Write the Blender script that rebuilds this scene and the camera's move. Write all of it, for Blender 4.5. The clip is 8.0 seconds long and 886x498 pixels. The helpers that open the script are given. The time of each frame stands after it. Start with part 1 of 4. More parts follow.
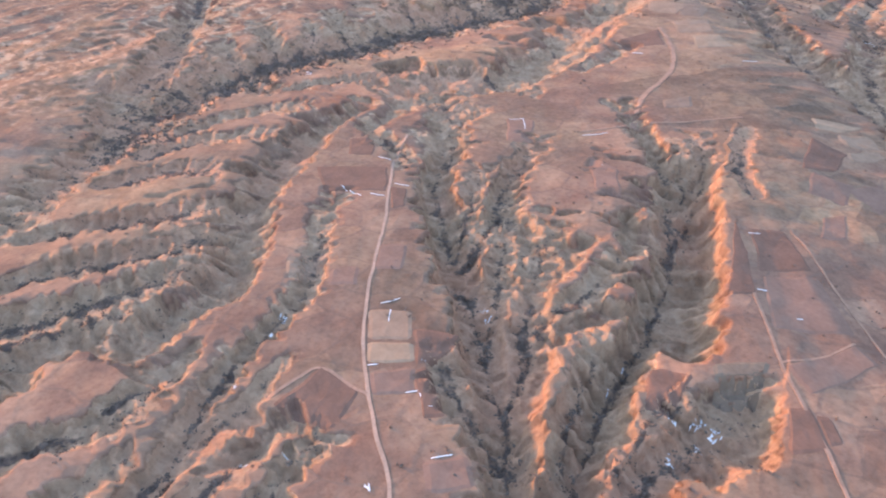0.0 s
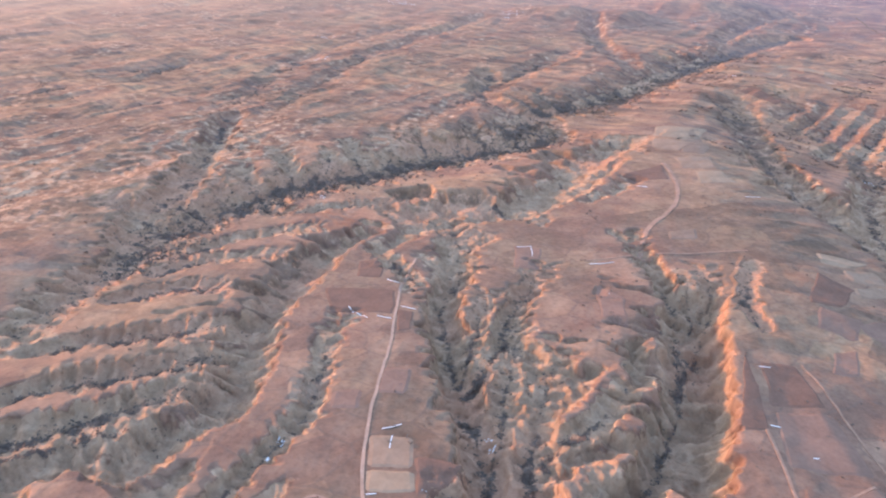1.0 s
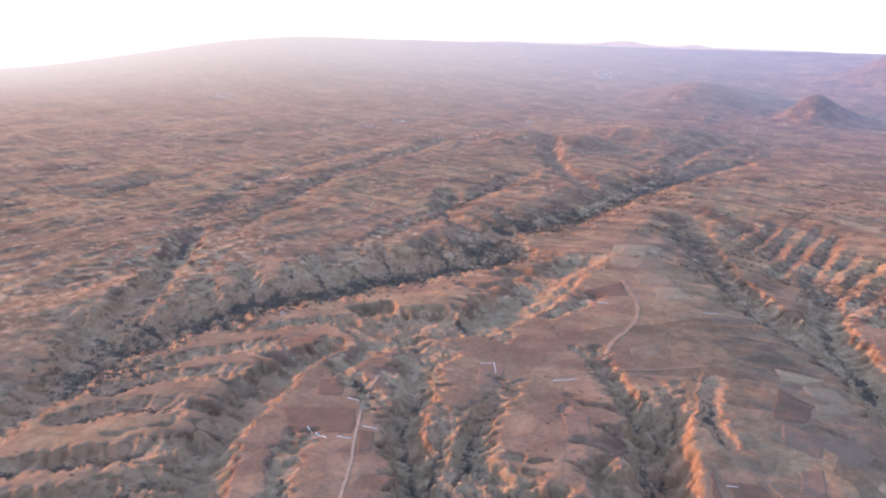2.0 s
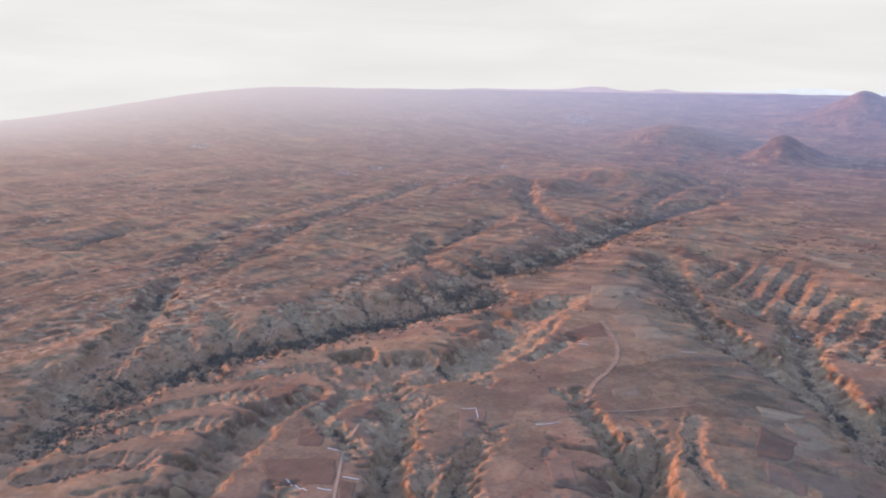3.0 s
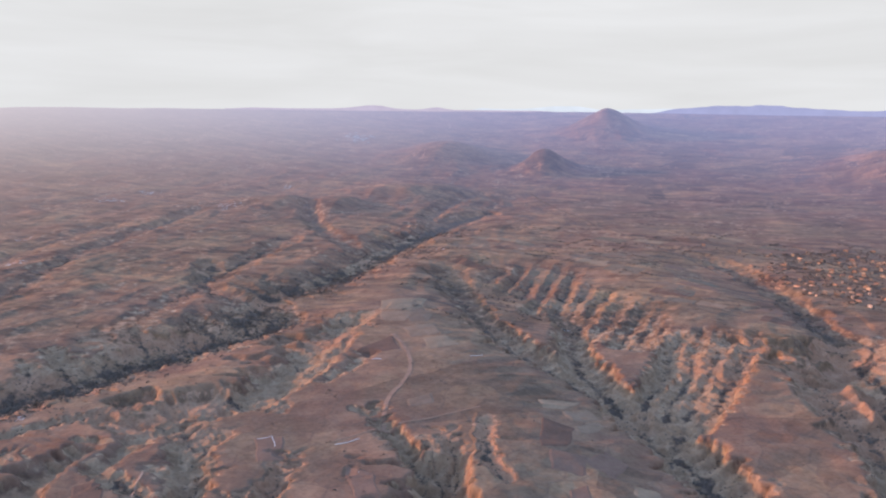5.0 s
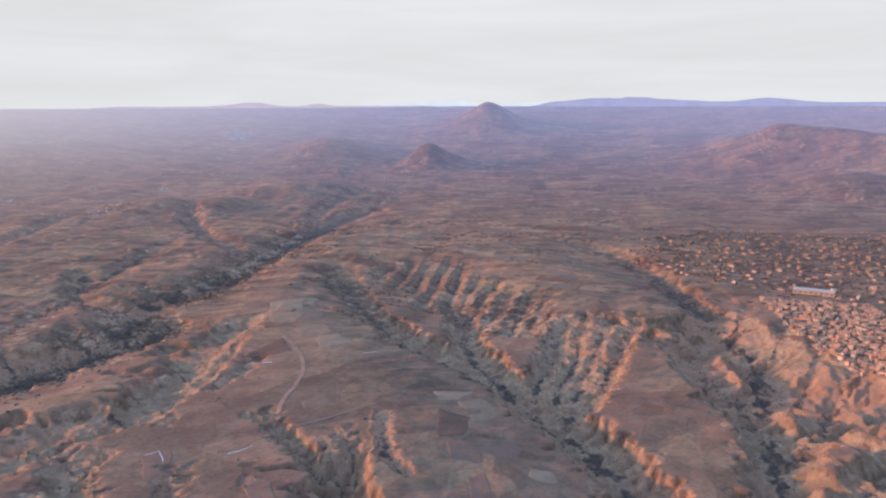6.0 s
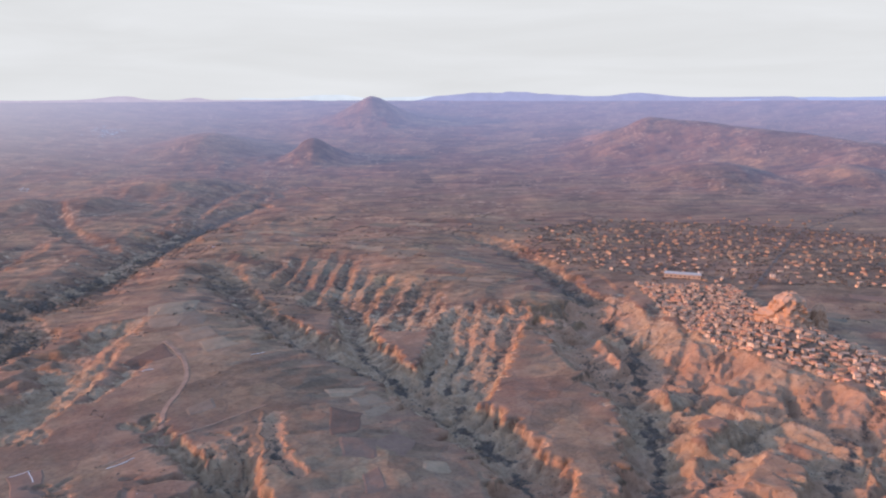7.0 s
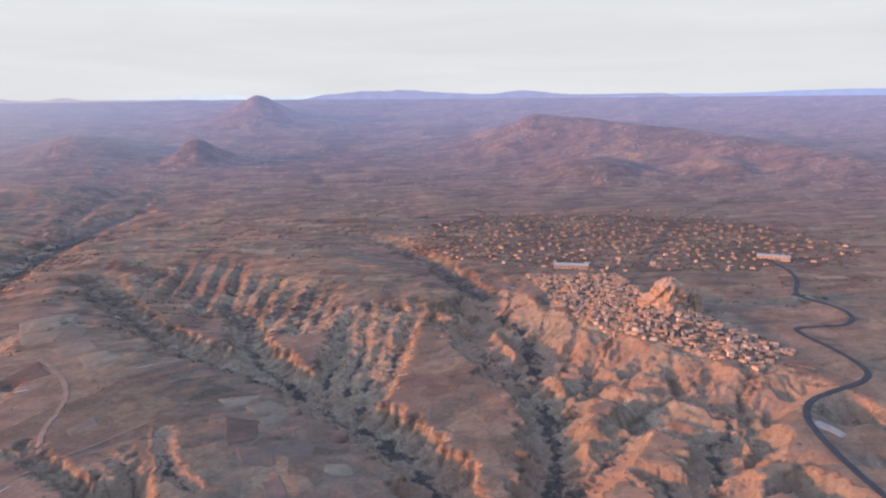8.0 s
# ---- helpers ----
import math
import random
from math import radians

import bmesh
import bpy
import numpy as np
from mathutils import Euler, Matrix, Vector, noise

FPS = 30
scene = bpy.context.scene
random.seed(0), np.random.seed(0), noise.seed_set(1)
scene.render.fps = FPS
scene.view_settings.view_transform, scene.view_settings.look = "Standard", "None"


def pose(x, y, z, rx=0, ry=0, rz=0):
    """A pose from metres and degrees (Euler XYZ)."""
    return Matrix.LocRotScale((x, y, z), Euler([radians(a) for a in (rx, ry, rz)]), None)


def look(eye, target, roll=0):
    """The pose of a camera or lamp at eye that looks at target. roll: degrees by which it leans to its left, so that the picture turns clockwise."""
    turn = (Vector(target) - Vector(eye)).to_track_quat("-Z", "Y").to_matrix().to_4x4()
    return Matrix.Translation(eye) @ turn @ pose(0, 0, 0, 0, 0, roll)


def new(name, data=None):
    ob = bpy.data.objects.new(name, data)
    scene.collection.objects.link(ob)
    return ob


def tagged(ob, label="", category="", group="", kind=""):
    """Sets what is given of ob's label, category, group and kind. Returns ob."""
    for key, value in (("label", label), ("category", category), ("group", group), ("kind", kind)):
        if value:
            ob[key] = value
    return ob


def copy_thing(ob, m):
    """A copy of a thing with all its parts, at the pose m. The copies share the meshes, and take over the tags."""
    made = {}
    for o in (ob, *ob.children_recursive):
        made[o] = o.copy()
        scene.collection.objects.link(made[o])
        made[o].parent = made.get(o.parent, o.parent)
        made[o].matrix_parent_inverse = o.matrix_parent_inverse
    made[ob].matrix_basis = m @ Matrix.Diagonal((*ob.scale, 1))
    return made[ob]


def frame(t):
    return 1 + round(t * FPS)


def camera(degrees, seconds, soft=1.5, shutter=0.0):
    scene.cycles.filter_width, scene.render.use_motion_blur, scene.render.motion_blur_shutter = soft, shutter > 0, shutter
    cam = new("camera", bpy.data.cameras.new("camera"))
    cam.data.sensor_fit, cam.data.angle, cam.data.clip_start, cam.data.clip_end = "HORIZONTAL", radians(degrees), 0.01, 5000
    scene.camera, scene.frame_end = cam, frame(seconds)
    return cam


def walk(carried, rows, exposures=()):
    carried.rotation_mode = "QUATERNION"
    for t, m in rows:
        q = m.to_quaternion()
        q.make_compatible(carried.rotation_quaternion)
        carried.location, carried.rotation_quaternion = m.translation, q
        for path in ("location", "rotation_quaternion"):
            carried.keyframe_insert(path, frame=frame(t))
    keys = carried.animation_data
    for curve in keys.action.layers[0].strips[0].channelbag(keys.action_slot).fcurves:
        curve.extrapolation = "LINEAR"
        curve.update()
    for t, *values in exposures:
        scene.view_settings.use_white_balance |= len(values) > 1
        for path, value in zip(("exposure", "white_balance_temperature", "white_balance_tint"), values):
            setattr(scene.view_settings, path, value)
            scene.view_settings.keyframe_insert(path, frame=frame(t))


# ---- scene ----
cam = camera(63.22, 8.0, soft=2.1)
PATH = (
    (0.0, pose(0.0, 0.0, 360.0, 54.64, 0.37, -0.03)),
    (0.5, pose(0.4, -0.1, 359.9, 59.80, 0.03, 0.80)),
    (1.0, pose(0.7, -0.2, 359.7, 64.52, -0.70, 1.27)),
    (1.5, pose(1.0, -0.3, 359.7, 69.15, -1.42, 0.08)),
    (2.0, pose(1.4, -0.4, 359.6, 73.82, -1.79, -1.42)),
    (3.5, pose(2.3, -1.0, 359.5, 77.63, -0.26, -5.49)),
    (4.0, pose(2.6, -1.3, 359.5, 77.88, -0.49, -10.07)),
    (4.5, pose(2.8, -1.5, 359.6, 78.70, -0.87, -15.55)),
    (6.0, pose(3.6, -2.4, 359.9, 78.80, 0.22, -29.63)),
    (6.5, pose(3.9, -2.8, 360.0, 78.46, 0.22, -34.32)),
    (7.0, pose(4.1, -3.1, 360.2, 78.33, 0.14, -38.65)),
    (7.5, pose(4.3, -3.5, 360.3, 78.43, 0.38, -42.98)),
    (8.0, pose(4.5, -3.9, 360.5, 78.15, 0.53, -47.26)),
)
walk(cam, PATH, exposures=((0.0, 0.52, 6050, 16), (1.0, 0.48, 5900, 15), (1.5, 0.30, 5850, 15), (2.2, 0.03, 5800, 14), (3.5, -0.33, 5700, 14), (8.0, -0.37, 5520, 14)))

# ---------------------------------------------------------------- light
SUN_AZ, SUN_EL = -58.0, 9.5          # degrees clockwise from +y, and above the ground
az, el = radians(SUN_AZ), radians(SUN_EL)
TO_SUN = Vector((math.sin(az) * math.cos(el), math.cos(az) * math.cos(el), math.sin(el)))
sun = new("sun", bpy.data.lights.new("sun", "SUN"))
sun.data.energy, sun.data.angle, sun.data.color = 8.0, radians(1.6), (1.0, 0.415, 0.15)
sun.matrix_world = look(TO_SUN * 4000, (0, 0, 0))

world = bpy.data.worlds.new("sky")
scene.world = world
world.use_nodes = True
wt = world.node_tree
wt.nodes.clear()


def node(tree, kind, operation="", data_type="", blend_type="", **sockets):
    """A shader node with its kind of sum or mix, and the values of its sockets."""
    n = tree.nodes.new(kind)
    if operation:
        n.operation = operation
    if data_type:
        n.data_type = data_type
    if blend_type:
        n.blend_type = blend_type
    for key, v in sockets.items():
        n.inputs[key].default_value = v
    return n


sky = node(wt, "ShaderNodeTexSky")
sky.sky_type, sky.sun_disc, sky.sun_elevation, sky.sun_rotation = "NISHITA", False, el, az
coord = node(wt, "ShaderNodeTexCoord")
stretch = node(wt, "ShaderNodeMapping", Scale=(1.6, 1.6, 14.0))
bands = node(wt, "ShaderNodeTexNoise", Scale=1.7, Detail=5.0, Roughness=0.55, Distortion=0.4)
band_ramp = node(wt, "ShaderNodeValToRGB")
band_ramp.color_ramp.elements[0].position, band_ramp.color_ramp.elements[0].color = 0.30, (1.02, 0.948, 0.797, 1)
band_ramp.color_ramp.elements[1].position, band_ramp.color_ramp.elements[1].color = 0.68, (1.13, 1.053, 0.894, 1)
height = node(wt, "ShaderNodeSeparateXYZ")
veil = node(wt, "ShaderNodeMapRange")
veil.inputs["From Min"].default_value, veil.inputs["From Max"].default_value = 0.14, 0.48
veil.inputs["To Min"].default_value, veil.inputs["To Max"].default_value = 1.0, 0.14
blue = node(wt, "ShaderNodeVectorMath", operation="SCALE")
blue.inputs["Scale"].default_value = 0.98
mix = node(wt, "ShaderNodeMix", data_type="RGBA")
back = node(wt, "ShaderNodeBackground", Strength=1.0)
out = node(wt, "ShaderNodeOutputWorld")
wt.links.new(coord.outputs["Generated"], stretch.inputs["Vector"])
wt.links.new(stretch.outputs[0], bands.inputs["Vector"])
wt.links.new(bands.outputs["Fac"], band_ramp.inputs["Fac"])
wt.links.new(coord.outputs["Generated"], height.inputs[0])
wt.links.new(height.outputs["Z"], veil.inputs["Value"])
wt.links.new(sky.outputs[0], blue.inputs[0])
wt.links.new(veil.outputs[0], mix.inputs[0])
wt.links.new(blue.outputs[0], mix.inputs[6])
wt.links.new(band_ramp.outputs[0], mix.inputs[7])
wt.links.new(mix.outputs[2], back.inputs["Color"])
wt.links.new(back.outputs[0], out.inputs["Surface"])


# ---------------------------------------------------------------- materials
def material(name):
    m = bpy.data.materials.new(name)
    m.use_nodes = True
    t = m.node_tree
    b = t.nodes["Principled BSDF"]
    b.inputs["Roughness"].default_value = 0.95
    b.inputs["Specular IOR Level"].default_value = 0.1
    return m, t, b


def noise_of(t, scale, detail=4.0, rough=0.6):
    """Noise at a size in metres, in world-sized object coordinates."""
    c = node(t, "ShaderNodeTexCoord")
    n = node(t, "ShaderNodeTexNoise", Scale=1.0, Detail=detail, Roughness=rough)
    m = node(t, "ShaderNodeMapping", Scale=(1 / scale,) * 3)
    t.links.new(c.outputs["Object"], m.inputs["Vector"])
    t.links.new(m.outputs[0], n.inputs["Vector"])
    return n.outputs["Fac"]


def streaks_of(t, long, short, turn, detail=4.0, rough=0.6):
    """Noise drawn out along one direction of the plan, in degrees from +x."""
    c = node(t, "ShaderNodeTexCoord")
    m = node(t, "ShaderNodeMapping", Scale=(long, short, 60.0), Rotation=(0, 0, radians(turn)))
    m.vector_type = "TEXTURE"
    n = node(t, "ShaderNodeTexNoise", Scale=1.0, Detail=detail, Roughness=rough)
    t.links.new(c.outputs["Object"], m.inputs["Vector"])
    t.links.new(m.outputs[0], n.inputs["Vector"])
    return n.outputs["Fac"]


def ramp(t, fac, *stops):
    r = node(t, "ShaderNodeValToRGB")
    while len(r.color_ramp.elements) < len(stops):
        r.color_ramp.elements.new(0.5)
    for e, (p, c) in zip(r.color_ramp.elements, stops):
        e.position, e.color = p, (*c, 1)
    t.links.new(fac, r.inputs["Fac"])
    return r.outputs["Color"]


def blend(t, fac, a, b, how="MIX"):
    m = node(t, "ShaderNodeMix", data_type="RGBA", blend_type=how)
    if isinstance(fac, float):
        m.inputs[0].default_value = fac
    else:
        t.links.new(fac, m.inputs[0])
    for socket, v in ((m.inputs[6], a), (m.inputs[7], b)):
        if isinstance(v, tuple):
            socket.default_value = (*v, 1)
        else:
            t.links.new(v, socket)
    return m.outputs[2]


def curve(t, fac, lo, hi, a=0.0, b=1.0):
    m = node(t, "ShaderNodeMapRange")
    m.interpolation_type = "SMOOTHSTEP"
    for key, v in (("From Min", lo), ("From Max", hi), ("To Min", a), ("To Max", b)):
        m.inputs[key].default_value = v
    t.links.new(fac, m.inputs["Value"])
    return m.outputs[0]


def bumped(t, b, fac, metres, strength=1.0):
    n = node(t, "ShaderNodeBump", Strength=strength, Distance=metres)
    t.links.new(fac, n.inputs["Height"])
    t.links.new(n.outputs[0], b.inputs["Normal"])


def plain(name, colour, spread=0.25, grain=3.0, rough=0.9, bump=0.15, per_object=0.0):
    """A surface of one colour with grain, blotches and relief, and some change from piece to piece."""
    m, t, b = material(name)
    fine, broad = noise_of(t, grain, 5.0), noise_of(t, grain * 6, 3.0)
    dark, light = tuple(c * (1 - spread) for c in colour), tuple(min(1, c * (1 + spread)) for c in colour)
    col = blend(t, 0.5, ramp(t, fine, (0.3, dark), (0.7, light)), ramp(t, broad, (0.35, dark), (0.65, light)))
    if per_object:
        info = node(t, "ShaderNodeObjectInfo")
        lo, hi = 1 - per_object, 1 + per_object
        col = blend(t, 1.0, col, ramp(t, info.outputs["Random"], (0.0, (lo, lo, lo)), (0.5, (1, 0.95, 0.9)), (1.0, (hi, hi, hi))), "MULTIPLY")
    t.links.new(col, b.inputs["Base Color"])
    b.inputs["Roughness"].default_value = rough
    bumped(t, b, fine, bump)
    return m


def ground_material(name, glow=False):
    m, t, b = material(name)
    grain, patch, broad, plots = noise_of(t, 5.0, 6.0, 0.7), noise_of(t, 45.0, 5.0), noise_of(t, 260.0, 4.0), noise_of(t, 17.0, 4.0)
    soil = ramp(t, patch, (0.30, (0.152, 0.091, 0.070)), (0.5, (0.200, 0.125, 0.092)), (0.70, (0.250, 0.166, 0.122)))
    grass = ramp(t, plots, (0.3, (0.158, 0.109, 0.078)), (0.7, (0.242, 0.172, 0.122)))
    flat = blend(t, curve(t, broad, 0.42, 0.60), soil, grass)
    # old plots: blocks of slightly different soil with darker banks between them
    place = node(t, "ShaderNodeTexCoord")
    lay = node(t, "ShaderNodeMapping", Scale=(1 / 62.0, 1 / 38.0, 0.0), Rotation=(0, 0, radians(24)))
    drift = node(t, "ShaderNodeTexNoise", Scale=1 / 60.0, Detail=2.0)
    shift = node(t, "ShaderNodeVectorMath", operation="MULTIPLY_ADD")
    shift.inputs[1].default_value = (30, 30, 0)
    t.links.new(place.outputs["Object"], drift.inputs["Vector"])
    t.links.new(drift.outputs["Color"], shift.inputs[0])
    t.links.new(place.outputs["Object"], shift.inputs[2])
    t.links.new(shift.outputs[0], lay.inputs["Vector"])
    cells = node(t, "ShaderNodeTexVoronoi", Scale=1.0, Randomness=0.75)
    cells.voronoi_dimensions, cells.distance = "2D", "MANHATTAN"
    t.links.new(lay.outputs[0], cells.inputs["Vector"])
    split = node(t, "ShaderNodeSeparateColor")
    t.links.new(cells.outputs["Color"], split.inputs[0])
    flat = blend(t, 0.85, flat, ramp(t, split.outputs[0], (0.0, (0.80, 0.77, 0.76)), (0.45, (0.98, 0.97, 0.96)), (0.8, (1.06, 1.04, 1.01)), (1.0, (1.20, 1.15, 1.06))), "MULTIPLY")
    rims = node(t, "ShaderNodeTexVoronoi", Scale=1.0, Randomness=0.75)
    rims.voronoi_dimensions, rims.feature = "2D", "DISTANCE_TO_EDGE"
    t.links.new(lay.outputs[0], rims.inputs["Vector"])
    flat = blend(t, curve(t, rims.outputs["Distance"], 0.012, 0.040, 0.45, 0.0), flat, (0.14, 0.10, 0.08))
    wide_lay = node(t, "ShaderNodeMapping", Scale=(1 / 260.0, 1 / 120.0, 0.0), Rotation=(0, 0, radians(-31)))
    t.links.new(shift.outputs[0], wide_lay.inputs["Vector"])
    strips = node(t, "ShaderNodeTexVoronoi", Scale=1.0, Randomness=0.9)
    strips.voronoi_dimensions, strips.distance = "2D", "CHEBYCHEV"
    t.links.new(wide_lay.outputs[0], strips.inputs["Vector"])
    strip_hue = node(t, "ShaderNodeSeparateColor")
    t.links.new(strips.outputs["Color"], strip_hue.inputs[0])
    use = ramp(t, strip_hue.outputs[1], (0.0, (0.66, 0.66, 0.68)), (0.3, (0.90, 0.88, 0.88)), (0.7, (1.06, 1.02, 0.98)), (1.0, (1.32, 1.22, 1.08)))
    flat = blend(t, curve(t, broad, 0.36, 0.60, 0.25, 0.8), flat, use, "MULTIPLY")
    spot = node(t, "ShaderNodeVectorMath", operation="LENGTH")
    t.links.new(place.outputs["Object"], spot.inputs[0])
    plainward = curve(t, spot.outputs["Value"], 700, 1700, 0.18, 0.85)
    lots = streaks_of(t, 170.0, 42.0, -40, 5.0, 0.7)
    flat = blend(t, plainward, flat, ramp(t, lots, (0.38, (0.62, 0.61, 0.64)), (0.47, (0.95, 0.94, 0.94)), (0.54, (1.04, 1.02, 1.0)), (0.63, (1.42, 1.30, 1.16))), "MULTIPLY")
    growth = streaks_of(t, 150.0, 24.0, -36, 5.0, 0.7)
    weeds = node(t, "ShaderNodeMath", operation="MULTIPLY")
    t.links.new(curve(t, growth, 0.545, 0.62, 0.0, 0.75), weeds.inputs[0])
    t.links.new(plainward, weeds.inputs[1])
    flat = blend(t, weeds.outputs[0], flat, (0.085, 0.070, 0.066))
    tuff = ramp(t, plots, (0.25, (0.248, 0.164, 0.110)), (0.5, (0.325, 0.222, 0.150)), (0.75, (0.412, 0.296, 0.208)))
    pink = ramp(t, patch, (0.3, (0.310, 0.176, 0.115)), (0.7, (0.395, 0.248, 0.172)))
    rock = blend(t, curve(t, broad, 0.45, 0.58), tuff, pink)
    bare, green = node(t, "ShaderNodeAttribute"), node(t, "ShaderNodeAttribute")
    bare.attribute_name, green.attribute_name = "bare", "scrub"
    worn = node(t, "ShaderNodeMath", operation="ADD")
    t.links.new(bare.outputs["Fac"], worn.inputs[0])
    t.links.new(curve(t, plots, 0.25, 0.75, -0.35, 0.35), worn.inputs[1])
    col = blend(t, curve(t, worn.outputs[0], 0.25, 0.7), flat, rock)
    scrub = ramp(t, grain, (0.35, (0.085, 0.066, 0.058)), (0.7, (0.170, 0.125, 0.103)))
    thick = node(t, "ShaderNodeMath", operation="ADD")
    t.links.new(green.outputs["Fac"], thick.inputs[0])
    t.links.new(curve(t, plots, 0.2, 0.8, -0.3, 0.3), thick.inputs[1])
    col = blend(t, curve(t, thick.outputs[0], 0.35, 0.75), col, scrub)
    col = blend(t, 0.7, col, ramp(t, grain, (0.3, (0.64, 0.62, 0.62)), (0.5, (0.97, 0.97, 0.97)), (0.72, (1.20, 1.18, 1.15))), "MULTIPLY")
    t.links.new(col, b.inputs["Base Color"])
    # relief: slight on the fields, cracked and crumbling on bare rock
    crag = noise_of(t, 9.0, 8.0, 0.75)
    folds = node(t, "ShaderNodeMath", operation="SUBTRACT")
    t.links.new(crag, folds.inputs[0])
    folds.inputs[1].default_value = 0.5
    fold = node(t, "ShaderNodeMath", operation="ABSOLUTE")
    t.links.new(folds.outputs[0], fold.inputs[0])
    rugged = node(t, "ShaderNodeMath", operation="MULTIPLY")
    t.links.new(fold.outputs[0], rugged.inputs[0])
    t.links.new(curve(t, bare.outputs["Fac"], 0.1, 0.6, 0.12, 1.0), rugged.inputs[1])
    bumped(t, b, rugged.outputs[0], 6.0, 1.0)
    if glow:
        # far distance: kilometres of morning haze painted in as emission, brighter towards the sun
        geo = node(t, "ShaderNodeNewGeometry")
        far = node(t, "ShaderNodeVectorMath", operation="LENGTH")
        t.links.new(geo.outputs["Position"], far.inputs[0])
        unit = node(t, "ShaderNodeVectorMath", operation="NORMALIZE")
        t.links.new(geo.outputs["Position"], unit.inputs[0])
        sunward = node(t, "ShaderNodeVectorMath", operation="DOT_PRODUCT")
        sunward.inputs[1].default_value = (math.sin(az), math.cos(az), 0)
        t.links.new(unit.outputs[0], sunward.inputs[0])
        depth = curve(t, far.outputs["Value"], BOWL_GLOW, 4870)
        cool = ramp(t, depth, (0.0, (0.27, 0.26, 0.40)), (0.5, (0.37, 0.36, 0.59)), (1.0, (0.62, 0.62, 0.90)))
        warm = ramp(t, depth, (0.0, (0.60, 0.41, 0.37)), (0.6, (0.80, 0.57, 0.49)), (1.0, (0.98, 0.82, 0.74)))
        haze_glow = node(t, "ShaderNodeEmission")
        t.links.new(blend(t, curve(t, sunward.outputs["Value"], -0.1, 0.8), cool, warm), haze_glow.inputs["Color"])
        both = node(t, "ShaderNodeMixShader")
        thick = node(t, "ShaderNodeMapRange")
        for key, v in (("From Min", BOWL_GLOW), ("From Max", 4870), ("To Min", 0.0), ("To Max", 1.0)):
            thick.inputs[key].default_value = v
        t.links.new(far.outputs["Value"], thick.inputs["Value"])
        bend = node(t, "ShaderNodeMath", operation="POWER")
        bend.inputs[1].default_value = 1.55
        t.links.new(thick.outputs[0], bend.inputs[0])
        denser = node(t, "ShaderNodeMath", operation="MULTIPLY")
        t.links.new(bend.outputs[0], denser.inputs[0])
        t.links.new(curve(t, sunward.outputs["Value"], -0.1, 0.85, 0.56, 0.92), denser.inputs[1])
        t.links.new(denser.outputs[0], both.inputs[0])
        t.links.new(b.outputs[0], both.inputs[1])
        t.links.new(haze_glow.outputs[0], both.inputs[2])
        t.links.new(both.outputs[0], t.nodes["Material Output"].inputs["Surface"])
    return m


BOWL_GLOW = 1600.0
GROUND = ground_material("dry_ground")
DISTANCE = ground_material("distant_land_haze_glow", True)

# ---------------------------------------------------------------- the lie of the land
BOWL_IN, BOWL_OUT = 2500.0, 4860.0     # the land beyond rises to the skyline


def lattice(ix, iy, seed):
    h = (ix * np.int64(374761393) + iy * np.int64(668265263) + np.int64(seed) * np.int64(974711)) & 0xFFFFFFFF
    h = ((h ^ (h >> 13)) * 1274126177) & 0xFFFFFFFF
    return ((h ^ (h >> 16)) & 0xFFFF).astype(np.float32) / 65535.0


def grain2(x, y, seed=0):
    """Smooth noise from 0 to 1."""
    fx, fy = np.floor(x), np.floor(y)
    ix, iy = fx.astype(np.int64), fy.astype(np.int64)
    u, v = (x - fx).astype(np.float32), (y - fy).astype(np.float32)
    u, v = u * u * (3 - 2 * u), v * v * (3 - 2 * v)
    a, b = lattice(ix, iy, seed), lattice(ix + 1, iy, seed)
    c, d = lattice(ix, iy + 1, seed), lattice(ix + 1, iy + 1, seed)
    return (a + (b - a) * u) * (1 - v) + (c + (d - c) * u) * v


def rough2(x, y, size, octaves, seed=0, keep=0.5):
    """Noise of several sizes, about -1 to 1."""
    total, amp, norm = 0.0, 1.0, 0.0
    for k in range(octaves):
        total = total + amp * (2 * grain2(x / size + 17.3 * k, y / size - 9.1 * k, seed + k) - 1)
        norm, amp, size = norm + amp, amp * keep, size * 0.5
    return total / norm


def ridged2(x, y, size, octaves, seed=0, keep=0.5):
    """Sharp crests: 0 in the hollows, 1 on the crests."""
    total, amp, norm = 0.0, 1.0, 0.0
    for k in range(octaves):
        total = total + amp * (1 - np.abs(2 * grain2(x / size + 5.7 * k, y / size + 3.3 * k, seed + k) - 1))
        norm, amp, size = norm + amp, amp * keep, size * 0.5
    return total / norm


def smooth(a, b, x):
    u = np.clip((x - a) / (b - a), 0, 1)
    return u * u * (3 - 2 * u)


def rounded(points):
    """The plan line with its corners cut once."""
    p = np.array(points, float)
    q = [p[0]]
    for a, b in zip(p[:-1], p[1:]):
        q += [a * 0.75 + b * 0.25, a * 0.25 + b * 0.75]
    return np.array(q + [p[-1]])


def along(points, x, y):
    """Distance from a plan line (positive on its left), way along it, and its length."""
    p = rounded(points)
    best, where, side, gone = np.full(x.shape, 1e9, np.float32), np.zeros(x.shape, np.float32), np.ones(x.shape, np.float32), 0.0
    for a, b in zip(p[:-1], p[1:]):
        run = b - a
        size = max(1e-6, float(np.hypot(*run)))
        ux, uy = run / size
        s = np.clip((x - a[0]) * ux + (y - a[1]) * uy, 0, size)
        dx, dy = x - a[0] - s * ux, y - a[1] - s * uy
        d = dx * dx + dy * dy
        nearer = d < best
        best = np.where(nearer, d, best)
        where = np.where(nearer, gone + s, where)
        side = np.where(nearer, np.sign(ux * dy - uy * dx), side)
        gone += size
    return np.sqrt(best), side, where, gone


